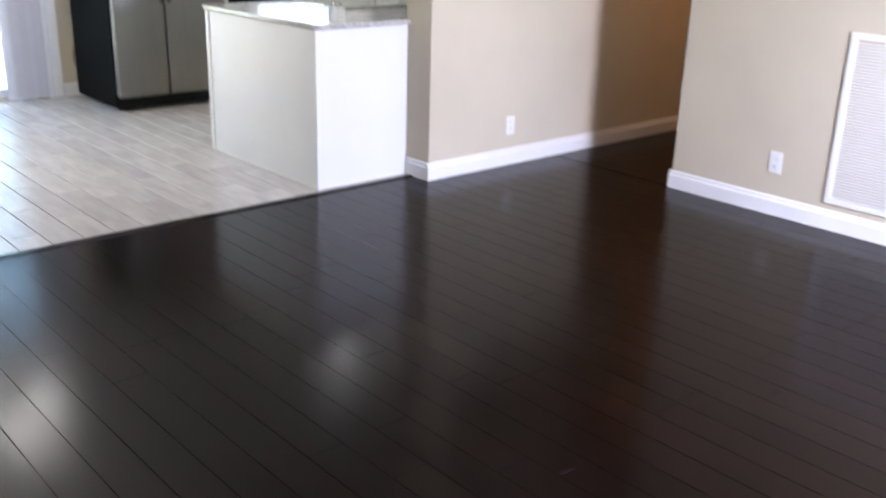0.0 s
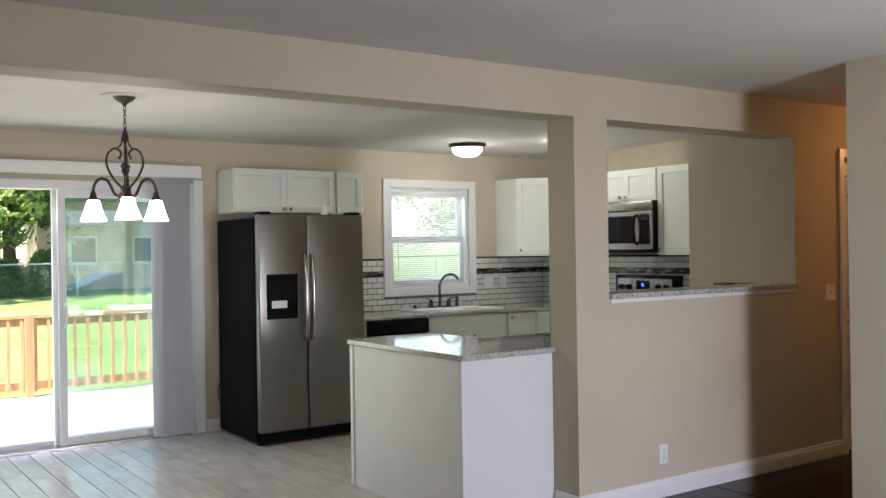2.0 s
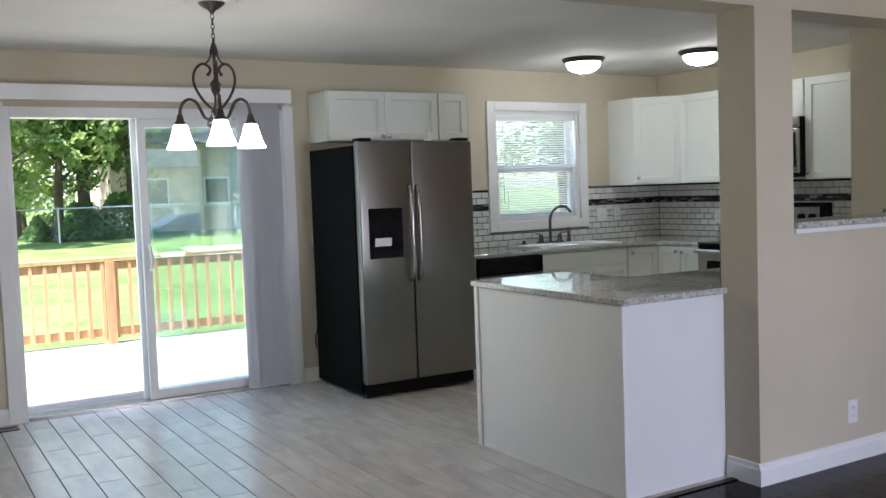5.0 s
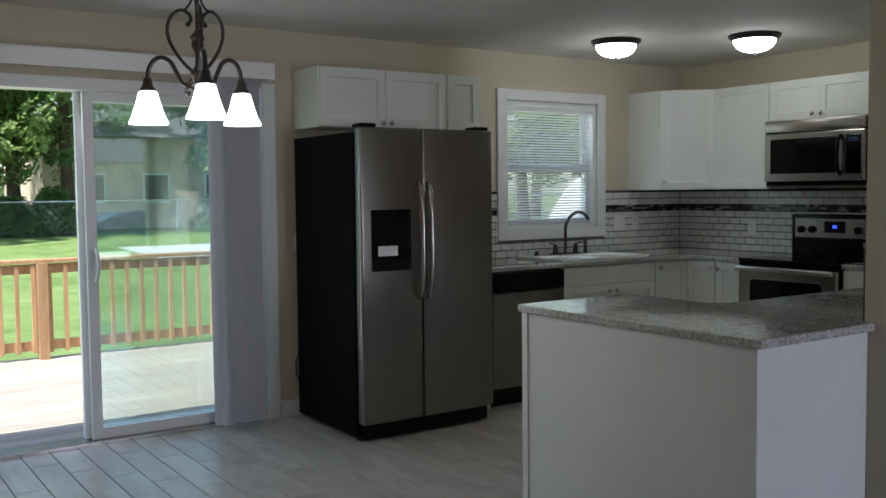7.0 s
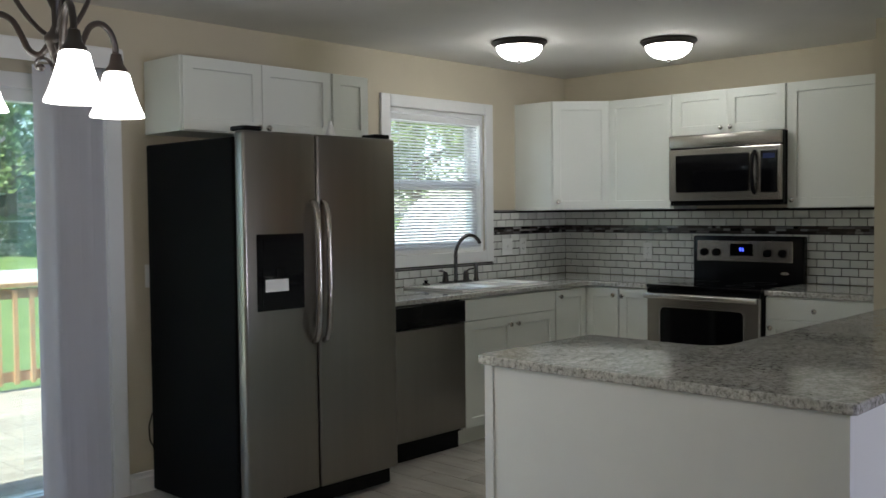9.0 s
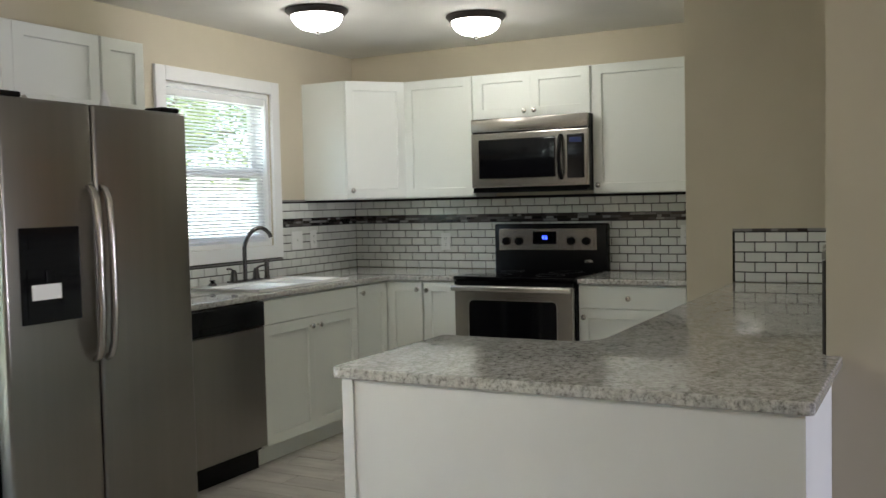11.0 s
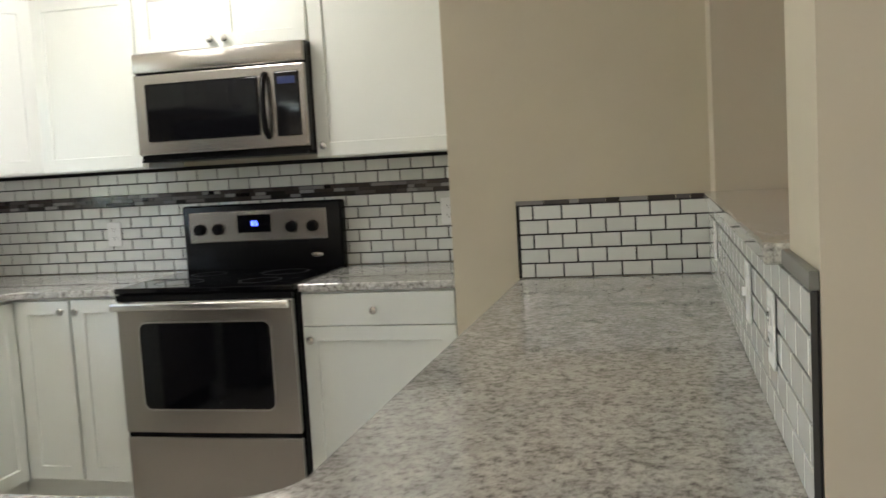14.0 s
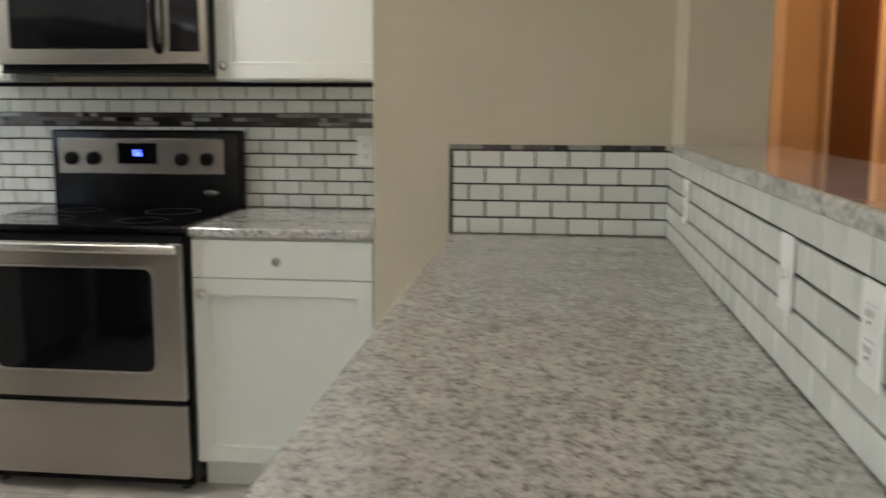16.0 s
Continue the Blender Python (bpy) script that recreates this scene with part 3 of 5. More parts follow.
TZ0, TZ1 = BZ + 0.001, 0.915
slab_top("peninsula_countertop", [(6.743, 6.151), (6.743, 6.828)] + arc(4.62, 6.938, 0.11, 270, 180, 8) + arc(4.49, 7.35, 0.02, 0, 90, 3) + arc(3.862, 7.34, 0.03, 90, 180, 4) + arc(3.852, 6.128, 0.02, 180, 270, 3) + [(4.487, 6.108), (4.487, 6.151)], TZ0, TZ1, "glossy speckled grey granite peninsula countertop")
slab_top("corner_countertop", [(4.775, YB - 0.001), (4.775, 8.955)] + [(6.66, 8.955)] + arc(6.675, 8.875, 0.08, 90, 0, 6) + [(6.755, 8.47), (XS - 0.001, 8.47), (XS - 0.001, YB - 0.001)], TZ0, TZ1, "speckled grey granite countertop that turns the corner to the range")
slab_top("short_countertop", [(6.755, 7.073), (XS - 0.001, 7.073), (XS - 0.001, 7.692), (6.755, 7.692)], TZ0, TZ1, "short speckled grey granite countertop beside the range")
slab_top("ledge", [(GX0 + 0.002, PY0 - 0.025), (GX1 - 0.002, PY0 - 0.025), (GX1 - 0.002, PY1 + 0.035), (GX0 + 0.002, PY1 + 0.035)], GZ0 + 0.001, 1.211, "granite ledge in the pass-through opening")
setting("trim_ledge", bx(GX0, GX1, PY0 - 0.014, PY0 - 0.001, GZ0 - 0.022, GZ0, 0.003), TRIM, "white strip under the ledge")


# ---- refrigerator ----
def fridge():
    X0, X1, Y0, Y1, H = 3.822, 4.738, 8.70, 9.52, 1.765
    t = thing("refrigerator", (X0, Y0, 0), "stainless side-by-side refrigerator with black sides beside the patio door", "refrigerator")
    W = X1 - X0
    part("case", bx(0.0, W, 0.075, Y1 - Y0, 0.03, H - 0.025, 0.008), BLACKCASE, t, "textured black case")
    part("toe_grille", bx(0.02, W - 0.02, 0.05, 0.075, 0.02, 0.10), BLACK, t)
    for x0, x1, nm in ((0.004, 0.405, "freezer_door"), (0.411, W - 0.004, "fridge_door")):
        d = part(nm, bx(x0, x1, 0.0, 0.07, 0.105, H, 0.014, 4), STEEL, t, "brushed steel door", True)
        hx = x1 - 0.027 if nm == "freezer_door" else x0 + 0.027
        hb = bmesh.new()
        tube(hb, [(hx, 0.0, 0.80), (hx, -0.026, 0.815), (hx, -0.042, 0.86), (hx, -0.050, 0.98), (hx, -0.052, 1.13), (hx, -0.050, 1.28), (hx, -0.042, 1.40), (hx, -0.026, 1.44), (hx, 0.0, 1.455)], [0.013, 0.014, 0.015, 0.015, 0.015, 0.015, 0.015, 0.014, 0.013], 12)
        part("handle", hb, HANDLE, d, "curved steel handle", True)
    disp = part("dispenser", bx(0.066, 0.325, -0.006, 0.004, 0.965, 1.308, 0.004), GLASSBLACK, t, "black ice and water dispenser")
    part("recess", bx(0.090, 0.302, -0.0085, -0.0065, 0.985, 1.16), GLASSBLACK, disp)
    part("label", bx(0.105, 0.23, -0.0115, -0.009, 1.05, 1.105), PLASTIC, disp, "white paper label")
    part("paddle", bx(0.165, 0.205, -0.014, -0.0087, 1.11, 1.155, 0.003), BLACK, disp)
    part("control_strip", bx(0.10, 0.29, -0.0085, -0.0065, 1.23, 1.285), GLASSBLACK, disp)
    for x in (0.02, W - 0.12):
        part("hinge_cover", bx(x, x + 0.10, 0.02, 0.12, H + 0.001, H + 0.022, 0.006), BLACK, t)
    for x in (0.05, W - 0.05):
        bm = lathe(bmesh.new(), [(0, 0), (0.022, 0), (0.022, 0.03), (0, 0.03)], 12)
        part("foot", bm, RUBBER, t, at=pose(x, 0.12, 0))


fridge()


fc = thing("paper_cone", (4.50, 8.92, 1.7405), "small white paper cone standing on the refrigerator", "clutter")
part("cone", lathe(bmesh.new(), [(0.0, 0.0), (0.034, 0.0), (0.030, 0.03), (0.017, 0.08), (0.006, 0.118), (0.0, 0.12)], 14), PLASTIC, fc, smooth=True)


# ---- range ----
def rounded_loop(x0, x1, z0, z1, r, n=6):
    return [(cx + r * math.cos(radians(a0 + 90 * i / n)), cz + r * math.sin(radians(a0 + 90 * i / n)))
            for cx, cz, a0 in ((x1 - r, z1 - r, 0), (x0 + r, z1 - r, 90), (x0 + r, z0 + r, 180), (x1 - r, z0 + r, 270)) for i in range(n + 1)]


def rounded_panel(x0, x1, z0, z1, r, y0, y1):
    """A plate with round corners in the x-z plane, its front at y0."""
    bm = bmesh.new()
    loops = [[bm.verts.new((x, y, z)) for x, z in rounded_loop(x0, x1, z0, z1, r)] for y in (y0, y1)]
    bridge(bm, *loops)
    bm.faces.new(loops[0]), bm.faces.new(loops[1])
    return bm


def rounded_frame(x0, x1, z0, z1, r, w, y0, y1):
    """A rim with round corners round a panel."""
    bm = bmesh.new()
    outer, inner = rounded_loop(x0, x1, z0, z1, r), rounded_loop(x0 + w, x1 - w, z0 + w, z1 - w, r - w)
    rings = [[bm.verts.new((x, y, z)) for x, z in loop] for loop, y in ((outer, y1), (outer, y0), (inner, y0), (inner, y1))]
    for a, b in zip(rings, rings[1:]):
        bridge(bm, a, b)
    return bm


def kitchen_range():
    t = thing("range", (6.72, 8.463, 0, 0, 0, R), "stainless electric range with a black glass cooktop", "stove")
    W, D = 0.766, 0.675
    part("body", bx(0.0, W, 0.03, D - 0.02, 0.03, 0.895), BLACK, t)
    part("cooktop", bx(-0.003, W + 0.003, 0.0, D - 0.075, 0.897, 0.921, 0.006), GLASSBLACK, t, "black glass cooktop")
    for cx, cy, r in ((0.2, 0.16, 0.10), (0.56, 0.16, 0.085), (0.2, 0.43, 0.075), (0.56, 0.43, 0.10)):
        bm = lathe(bmesh.new(), [(r - 0.002, 0), (r, 0), (r, 0.0005), (r - 0.002, 0.0005), (r - 0.002, 0)], 32)
        part("burner_ring", bm, RUBBER, t, at=pose(cx, cy, 0.9215))
    d = part("oven_door", bx(0.006, W - 0.006, -0.005, 0.029, 0.335, 0.868, 0.006), STEELH, t, "brushed steel oven door")
    part("window", rounded_panel(0.105, W - 0.105, 0.435, 0.780, 0.030, -0.0085, -0.0052), GLASSBLACK, d, "black oven window")
    part("window_trim", rounded_frame(0.096, W - 0.096, 0.426, 0.789, 0.038, 0.008, -0.0105, -0.0052), CHROME, d, "bright rounded trim", True)
    part("door_strip", bx(0.006, W - 0.006, -0.004, 0.029, 0.870, 0.893), BLACK, t)
    hb = bx(0.004, W - 0.004, -0.056, -0.034, 0.836, 0.868, 0.008, 3)
    part("handle", hb, CHROME, d, "wide steel handle", True)
    for x in (0.06, W - 0.06):
        part("handle_bracket", bx(x - 0.012, x + 0.012, -0.032, -0.0055, 0.84, 0.866), CHROME, d)
    part("drawer", bx(0.006, W - 0.006, -0.003, 0.029, 0.06, 0.318, 0.006), STEELH, t, "brushed steel storage drawer")
    part("drawer_gap", bx(0.01, W - 0.01, 0.004, 0.029, 0.32, 0.333), BLACK, t)
    bg = part("backguard", bx(0.0, W, D - 0.072, D - 0.002, 0.895, 1.215, 0.01, 3), BLACK, t, "black backguard", True)
    part("control_panel", bx(0.035, W - 0.065, D - 0.081, D - 0.0725, 1.045, 1.185, 0.004), STEELH, bg, "brushed steel control panel")
    disp = part("display", bx(0.275, 0.435, D - 0.086, D - 0.0815, 1.085, 1.165, 0.002), GLASSBLACK, bg, "black display with blue digits")
    segs = {"top": (0, 0.020, 0.010, 0.0022), "middle": (0, 0.010, 0.010, 0.0022), "bottom": (0, 0, 0.010, 0.0022),
            "upper_left": (0, 0.012, 0.0022, 0.008), "lower_left": (0, 0.002, 0.0022, 0.008), "upper_right": (0.0078, 0.012, 0.0022, 0.008), "lower_right": (0.0078, 0.002, 0.0022, 0.008)}
    for x, lit in ((0.345, tuple(segs)), (0.364, ("top", "middle", "bottom", "upper_left", "lower_left", "lower_right"))):
        db = bmesh.new()
        for name in lit:
            dx, dz, w, h = segs[name]
            box(db, x + dx, x + dx + w, D - 0.0885, D - 0.0865, 1.116 + dz, 1.116 + dz + h)
        part("digit", db, BLUEGLOW, disp)
    kb = mesh_of("control_knob", lathe(bmesh.new(), [(0, 0), (0.026, 0), (0.025, 0.018), (0.021, 0.024), (0, 0.025)], 20), BLACK, True)
    for x in (0.088, 0.178, 0.535, 0.635):
        shared("control_knob", kb, bg, pose(x, D - 0.082, 1.105, 90, 0, 0), "black control knob")
    part("badge", lathe(bmesh.new(), [(0, 0), (0.030, 0), (0.030, 0.002), (0, 0.003)], 24, m=pose(0.645, D - 0.0722, 0.975) @ Matrix.Diagonal((1, 1, 0.36, 1)) @ pose(0, 0, 0, 90, 0, 0)), CHROME, bg, "small oval emblem", True)
    for x in (0.05, W - 0.05):
        part("foot", lathe(bmesh.new(), [(0, 0), (0.018, 0), (0.018, 0.03), (0, 0.03)], 12), RUBBER, t, at=pose(x, 0.08, 0))


kitchen_range()


def microwave():
    t = thing("microwave", (7.0, 8.463, 1.42, 0, 0, R), "stainless over-the-range microwave under a short cabinet", "microwave")
    W, D, H = 0.766, 0.398, 0.455
    part("body", bx(0.0, W, 0.02, D, 0.012, H, 0.003), BLACK, t)
    part("vent_panel", bx(0.0, W, -0.006, 0.019, 0.372, H, 0.008, 3), STEELH, t, "brushed steel vent panel", True)
    f = part("front_frame", bx(0.0, W, -0.004, 0.019, 0.03, 0.366, 0.006), STEELH, t, "brushed steel door")
    part("window", bx(0.055, 0.560, -0.008, -0.0045, 0.085, 0.325, 0.006), GLASSBLACK, f, "black door window")
    hb = bmesh.new()
    tube(hb, [(0.595, -0.004, 0.075), (0.595, -0.035, 0.10), (0.595, -0.048, 0.20), (0.595, -0.035, 0.305), (0.595, -0.004, 0.33)], 0.013, 10)
    part("handle", hb, BLACK, f, "dark curved handle", True)
    c = part("control_panel", bx(0.635, 0.74, -0.008, -0.0045, 0.075, 0.335, 0.004), GLASSBLACK, f, "black touch panel")
    part("display", bx(0.650, 0.725, -0.0095, -0.0083, 0.285, 0.315), mat("dim_blue_display", (0.02, 0.03, 0.10), 0.2), c)
    part("bottom_vent", bx(0.01, W - 0.01, 0.0, D - 0.01, 0.0, 0.0115), BLACK, t)


microwave()


def dishwasher():
    t = thing("dishwasher", (4.928, 8.97, 0), "stainless dishwasher with a black control panel beside the refrigerator", "dishwasher")
    W = 0.60
    part("body", bx(0.0, W, 0.03, 0.60, 0.10, BZ - 0.002), BLACK, t)
    part("control_panel", bx(0.0, W, -0.02, 0.029, 0.752, BZ - 0.006, 0.006, 3), BLACK, t, "glossy black control panel", True)
    d = part("door", bx(0.0, W, -0.015, 0.029, 0.125, 0.745, 0.006, 3), STEEL, t, "brushed steel door", True)
    part("handle_lip", bx(0.12, W - 0.12, -0.028, -0.0205, 0.765, 0.79, 0.003), BLACK, t)
    part("toe_kick", bx(0.0, W, 0.05, 0.07, 0.0, 0.12), BLACK, t)


dishwasher()
setting("filler_panel", bx(4.78, 4.92, 8.985, 9.59, 0.0, BZ), CABINET, "white filler panel behind the refrigerator")


# ---- sink and faucet ----
def sink():
    t = thing("sink", (5.99, 9.25, 0.9155), "white enamelled drop-in sink with two bowls", "sink")
    bm = bmesh.new()
    x0, x1, y0, y1 = -0.42, 0.42, -0.235, 0.265
    bowls = [(-0.385, -0.02, -0.20, 0.15), (0.02, 0.385, -0.20, 0.15)]
    xs, ys = [x0, -0.385, -0.02, 0.02, 0.385, x1], [y0, -0.20, 0.15, y1]
    zt = 0.014
    for i in range(5):
        for j in range(3):
            if j == 1 and i in (1, 3):
                continue
            box(bm, xs[i], xs[i + 1], ys[j], ys[j + 1], 0.0, zt)
    bmesh.ops.remove_doubles(bm, verts=bm.verts[:], dist=1e-5)
    for a, b, c, d in bowls:
        top = [bm.verts.new(p) for p in ((a, c, zt), (b, c, zt), (b, d, zt), (a, d, zt))]
        k = 0.025
        bot = [bm.verts.new(p) for p in ((a + k, c + k, -0.0001), (b - k, c + k, -0.0001), (b - k, d - k, -0.0001), (a + k, d - k, -0.0001))]
        bridge(bm, top, bot)
        bm.faces.new(bot)
    part("basin", bm, SINKW, t)
    return t


sink()


def faucet():
    t = thing("faucet", (5.99, 9.455, 0.930), "dark nickel gooseneck faucet with two handles and a spray", "faucet")
    bm = bmesh.new()
    pts = [(0, 0, 0.0), (0, 0, 0.20)] + [(0.10 - 0.10 * math.cos(a), -0.05 * math.sin(a / 2), 0.20 + 0.11 * math.sin(a)) for a in (radians(15 * i) for i in range(1, 11))]
    part("spout", tube(bm, pts, 0.0125, 10), DARKNICKEL, t, smooth=True)
    part("base_plate", bx(-0.13, 0.13, -0.03, 0.03, 0, 0.012, 0.004), DARKNICKEL, t, smooth=True)
    for x in (-0.10, 0.10):
        part("handle_base", lathe(bmesh.new(), [(0, 0), (0.022, 0), (0.016, 0.05), (0.012, 0.062), (0, 0.064)], 16), DARKNICKEL, t, smooth=True, at=pose(x, 0, 0.0125))
        s = -1 if x < 0 else 1
        part("lever", tube(bmesh.new(), [(x, 0, 0.07), (x + s * 0.03, -0.005, 0.082), (x + s * 0.065, -0.01, 0.085)], 0.006, 8), DARKNICKEL, t, smooth=True)
    part("side_spray", lathe(bmesh.new(), [(0, 0), (0.02, 0), (0.014, 0.03), (0.014, 0.09), (0.018, 0.12), (0, 0.125)], 14), DARKNICKEL, t, smooth=True, at=pose(0.20, 0, 0.0))
    part("sink_cap", lathe(bmesh.new(), [(0, 0), (0.024, 0), (0.024, 0.008), (0.01, 0.02), (0.018, 0.03), (0, 0.034)], 14), DARKNICKEL, t, smooth=True, at=pose(-0.28, 0, 0.0))


faucet()


# ---- ceiling lamps ----
for lx, ly in ((5.87, 8.81), (6.49, 8.17)):
    t = thing("ceiling_light", (lx, ly, KCEIL), "lit frosted dome ceiling light with a dark bronze rim", "ceiling light", "kitchen ceiling lights")
    part("rim", lathe(bmesh.new(), [(0.03, -0.001), (0.165, -0.001), (0.168, -0.012), (0.155, -0.025), (0.146, -0.036), (0.138, -0.036), (0.138, -0.02), (0.03, -0.02)], 36), BRONZE, t, smooth=True)
    g = part("diffuser", lathe(bmesh.new(), [(0.137, -0.030), (0.132, -0.055), (0.115, -0.080), (0.085, -0.100), (0.045, -0.112), (0.0, -0.116)], 36), DOMEGLOW, t, "glowing frosted glass dome", True)
    g.visible_shadow = False
    part("finial", lathe(bmesh.new(), [(0, -0.112), (0.012, -0.115), (0.009, -0.124), (0.011, -0.130), (0, -0.138)], 12), BRONZE, t, smooth=True)


# ---- chandelier ----
def chandelier():
    LIFT = 0.049
    cx, cy = 2.558, 7.68
    t = thing("chandelier", (cx, cy, KCEIL), "lit bronze scroll chandelier with three frosted bell shades", "chandelier")
    part("canopy", lathe(bmesh.new(), [(0, -0.001), (0.065, -0.001), (0.066, -0.010), (0.045, -0.030), (0.018, -0.045), (0.008, -0.060), (0, -0.062)], 28), BRONZE, t, smooth=True)
    part("medallion", lathe(bmesh.new(), [(0, -0.0008), (0.135, -0.0008), (0.135, -0.006), (0.120, -0.010), (0.067, -0.008), (0.067, -0.0009)], 32), CEILING, t, "white ceiling medallion", True)
    cb = bmesh.new()
    z = -0.062
    k = 0
    while z > -0.20:
        q = pose(0, 0, z - 0.014, 90, 0, 90 * (k % 2))
        vs = [(q @ Vector((0.008 * math.cos(a), 0.016 * math.sin(a), 0))) for a in (2 * math.pi * i / 12 for i in range(13))]
        tube(cb, vs, 0.0022, 6, False)
        z -= 0.024
        k += 1
    part("chain", cb, BRONZE, t, smooth=True)
    part("stem", lathe(bmesh.new(), [(0, -0.235), (0.008, -0.24), (0.006, -0.27), (0.016, -0.30), (0.007, -0.33), (0.007, -0.43), (0.018, -0.46), (0.024, -0.49), (0.010, -0.52), (0.010, -0.56), (0.028, -0.60), (0.020, -0.63), (0.009, -0.66), (0.016, -0.675), (0, -0.69)], 20), BRONZE, t, smooth=True, at=pose(0, 0, LIFT))
    part("ornament", lathe(bmesh.new(), [(0, -0.425), (0.010, -0.435), (0.031, -0.462), (0.010, -0.488), (0, -0.498)], 6), BRONZE, t, at=pose(0, 0, LIFT))
    part("collar", lathe(bmesh.new(), [(0, -0.575), (0.020, -0.578), (0.030, -0.592), (0.030, -0.604), (0.018, -0.622), (0, -0.625)], 20), BRONZE, t, smooth=True, at=pose(0, 0, LIFT))
    for i in range(3):
        a0 = radians(137 + 120 * i)
        d = Vector((math.cos(a0), math.sin(a0), 0))

        def P(r, z):
            return (d.x * r * 0.81, d.y * r * 0.81, z)
        arm = part("arm", tube(bmesh.new(), flowing([P(0.015, -0.60), P(0.05, -0.635), P(0.085, -0.625), P(0.11, -0.585), P(0.14, -0.545), P(0.185, -0.53), P(0.225, -0.545), P(0.248, -0.58), P(0.252, -0.62)]), 0.0088, 10), BRONZE, t, smooth=True, at=pose(0, 0, LIFT))
        sc = [P(0.045, -0.41), P(0.03, -0.39), P(0.045, -0.368), P(0.085, -0.355), P(0.13, -0.38), P(0.148, -0.425), P(0.135, -0.475), P(0.095, -0.53), P(0.045, -0.575), P(0.012, -0.59)]
        part("scroll", tube(bmesh.new(), flowing(sc), 0.0068, 10), BRONZE, t, smooth=True, at=pose(0, 0, LIFT))
        st = [P(0.008, -0.255), P(0.022, -0.29), P(0.026, -0.32), P(0.045, -0.345), P(0.07, -0.358)]
        part("strand", tube(bmesh.new(), flowing(st), 0.0045, 8), BRONZE, t, smooth=True, at=pose(0, 0, LIFT))
        cu = [P(0.05 - 0.035 * math.exp(-0.2 * s) * math.cos(0.8 * s), -0.665 + 0.03 * math.exp(-0.2 * s) * math.sin(0.8 * s)) for s in (k / 2 for k in range(17))]
        part("curl", tube(bmesh.new(), cu, 0.0045, 6), BRONZE, t, smooth=True, at=pose(0, 0, LIFT))
        for k, (q, zq) in enumerate(((0.045, -0.41), (0.05, -0.669))):
            part("scroll_tip", lathe(bmesh.new(), [(0, -0.010), (0.007, -0.008), (0.0105, 0), (0.007, 0.008), (0, 0.010)], 12), BRONZE, t, smooth=True, at=pose(d.x * q * 0.81, d.y * q * 0.81, zq + LIFT))
        part("shade_holder", lathe(bmesh.new(), [(0, -0.60), (0.014, -0.605), (0.020, -0.635), (0.030, -0.648), (0.030, -0.656), (0, -0.656)], 18), BRONZE, arm, at=pose(d.x * 0.205, d.y * 0.205, 0), smooth=True)
        prof = [(0.028, -0.655), (0.036, -0.662), (0.041, -0.685), (0.050, -0.715), (0.061, -0.748), (0.073, -0.774), (0.074, -0.780), (0.070, -0.777), (0.057, -0.747), (0.046, -0.715), (0.037, -0.687), (0.030, -0.67)]
        sh = part("shade", lathe(bmesh.new(), prof, 28), SHADEGLOW, arm, "glowing frosted glass bell shade", True, at=pose(d.x * 0.205, d.y * 0.205, 0))
        sh.visible_shadow = False
        lamp("chandelier_bulb", 'POINT', pose(cx + d.x * 0.205, cy + d.y * 0.205, KCEIL - 0.73 + LIFT), 0.56, (1.0, 0.86, 0.66), 0.03)


chandelier()


# ---- vertical blinds, valance, mini blind ----
val = thing("valance", (2.643, 9.5, 2.078), "white box valance over the patio door", "valance")
part("front_board", bx(-1.01, 1.01, -0.10, -0.088, 0, 0.092, 0.003), TRIM, val)
part("return", bx(-1.01, -0.998, -0.087, 0.098, 0, 0.092), TRIM, val)
part("return", bx(0.998, 1.01, -0.087, 0.098, 0, 0.092), TRIM, val)
part("head_rail", bx(-0.99, 0.99, -0.02, 0.02, 0.02, 0.06), TRIM, val)
part("top_board", bx(-1.01, 1.01, -0.087, 0.098, 0.093, 0.099), TRIM, val)
vb = thing("vertical_blind", (3.455, 9.5, 0.01), "stacked grey vertical blind vanes beside the patio door", "blind")
vm = bmesh.new()
n = 6
for side in (0, 1):
    for i in range(n + 1):
        x = -0.044 + 0.088 * i / n
        vm.verts.new((x, 0.008 * (1 - (2 * i / n - 1) ** 2) + side * 0.0015, 0.02))
        vm.verts.new((x, 0.008 * (1 - (2 * i / n - 1) ** 2) + side * 0.0015, 2.075))
vm.verts.ensure_lookup_table()
for i in range(n):
    a = 2 * i
    vm.faces.new([vm.verts[j] for j in (a, a + 2, a + 3, a + 1)])
    b = 2 * (n + 1) + a
    vm.faces.new([vm.verts[j] for j in (b, b + 1, b + 3, b + 2)])
vane = mesh_of("vane", vm, VANE, True)
rnd = random.Random(4)
for i in range(13):
    shared("vane", vane, vb, pose(-0.145 + i * 0.0196, 0.004 * (i % 2), rnd.uniform(-0.003, 0.003), 0, 0, -38 + rnd.uniform(-5, 5)))

mb = thing("window_blind", (5.99, YB + 0.03, 2.03), "white mini blind with open slats in the sink window", "blind")
part("head_rail", bx(-0.42, 0.42, -0.018, 0.018, -0.04, 0.0, 0.002), TRIM, mb)
sl = mesh_of("slat", bx(-0.415, 0.415, -0.0115, 0.0115, -0.0004, 0.0004), SLAT)
for i in range(45):
    z = -0.05 - i * 0.0198
    shared("slat", sl, mb, pose(0, 0, z, 33, 0, 0))
part("bottom_rail", bx(-0.415, 0.415, -0.010, 0.010, -0.935, -0.922, 0.002), TRIM, mb)
for x in (-0.30, 0.30):
    part("cord", tube(bmesh.new(), [(x, 0.013, -0.04), (x, 0.013, -0.925)], 0.0008, 5), TRIM, mb)
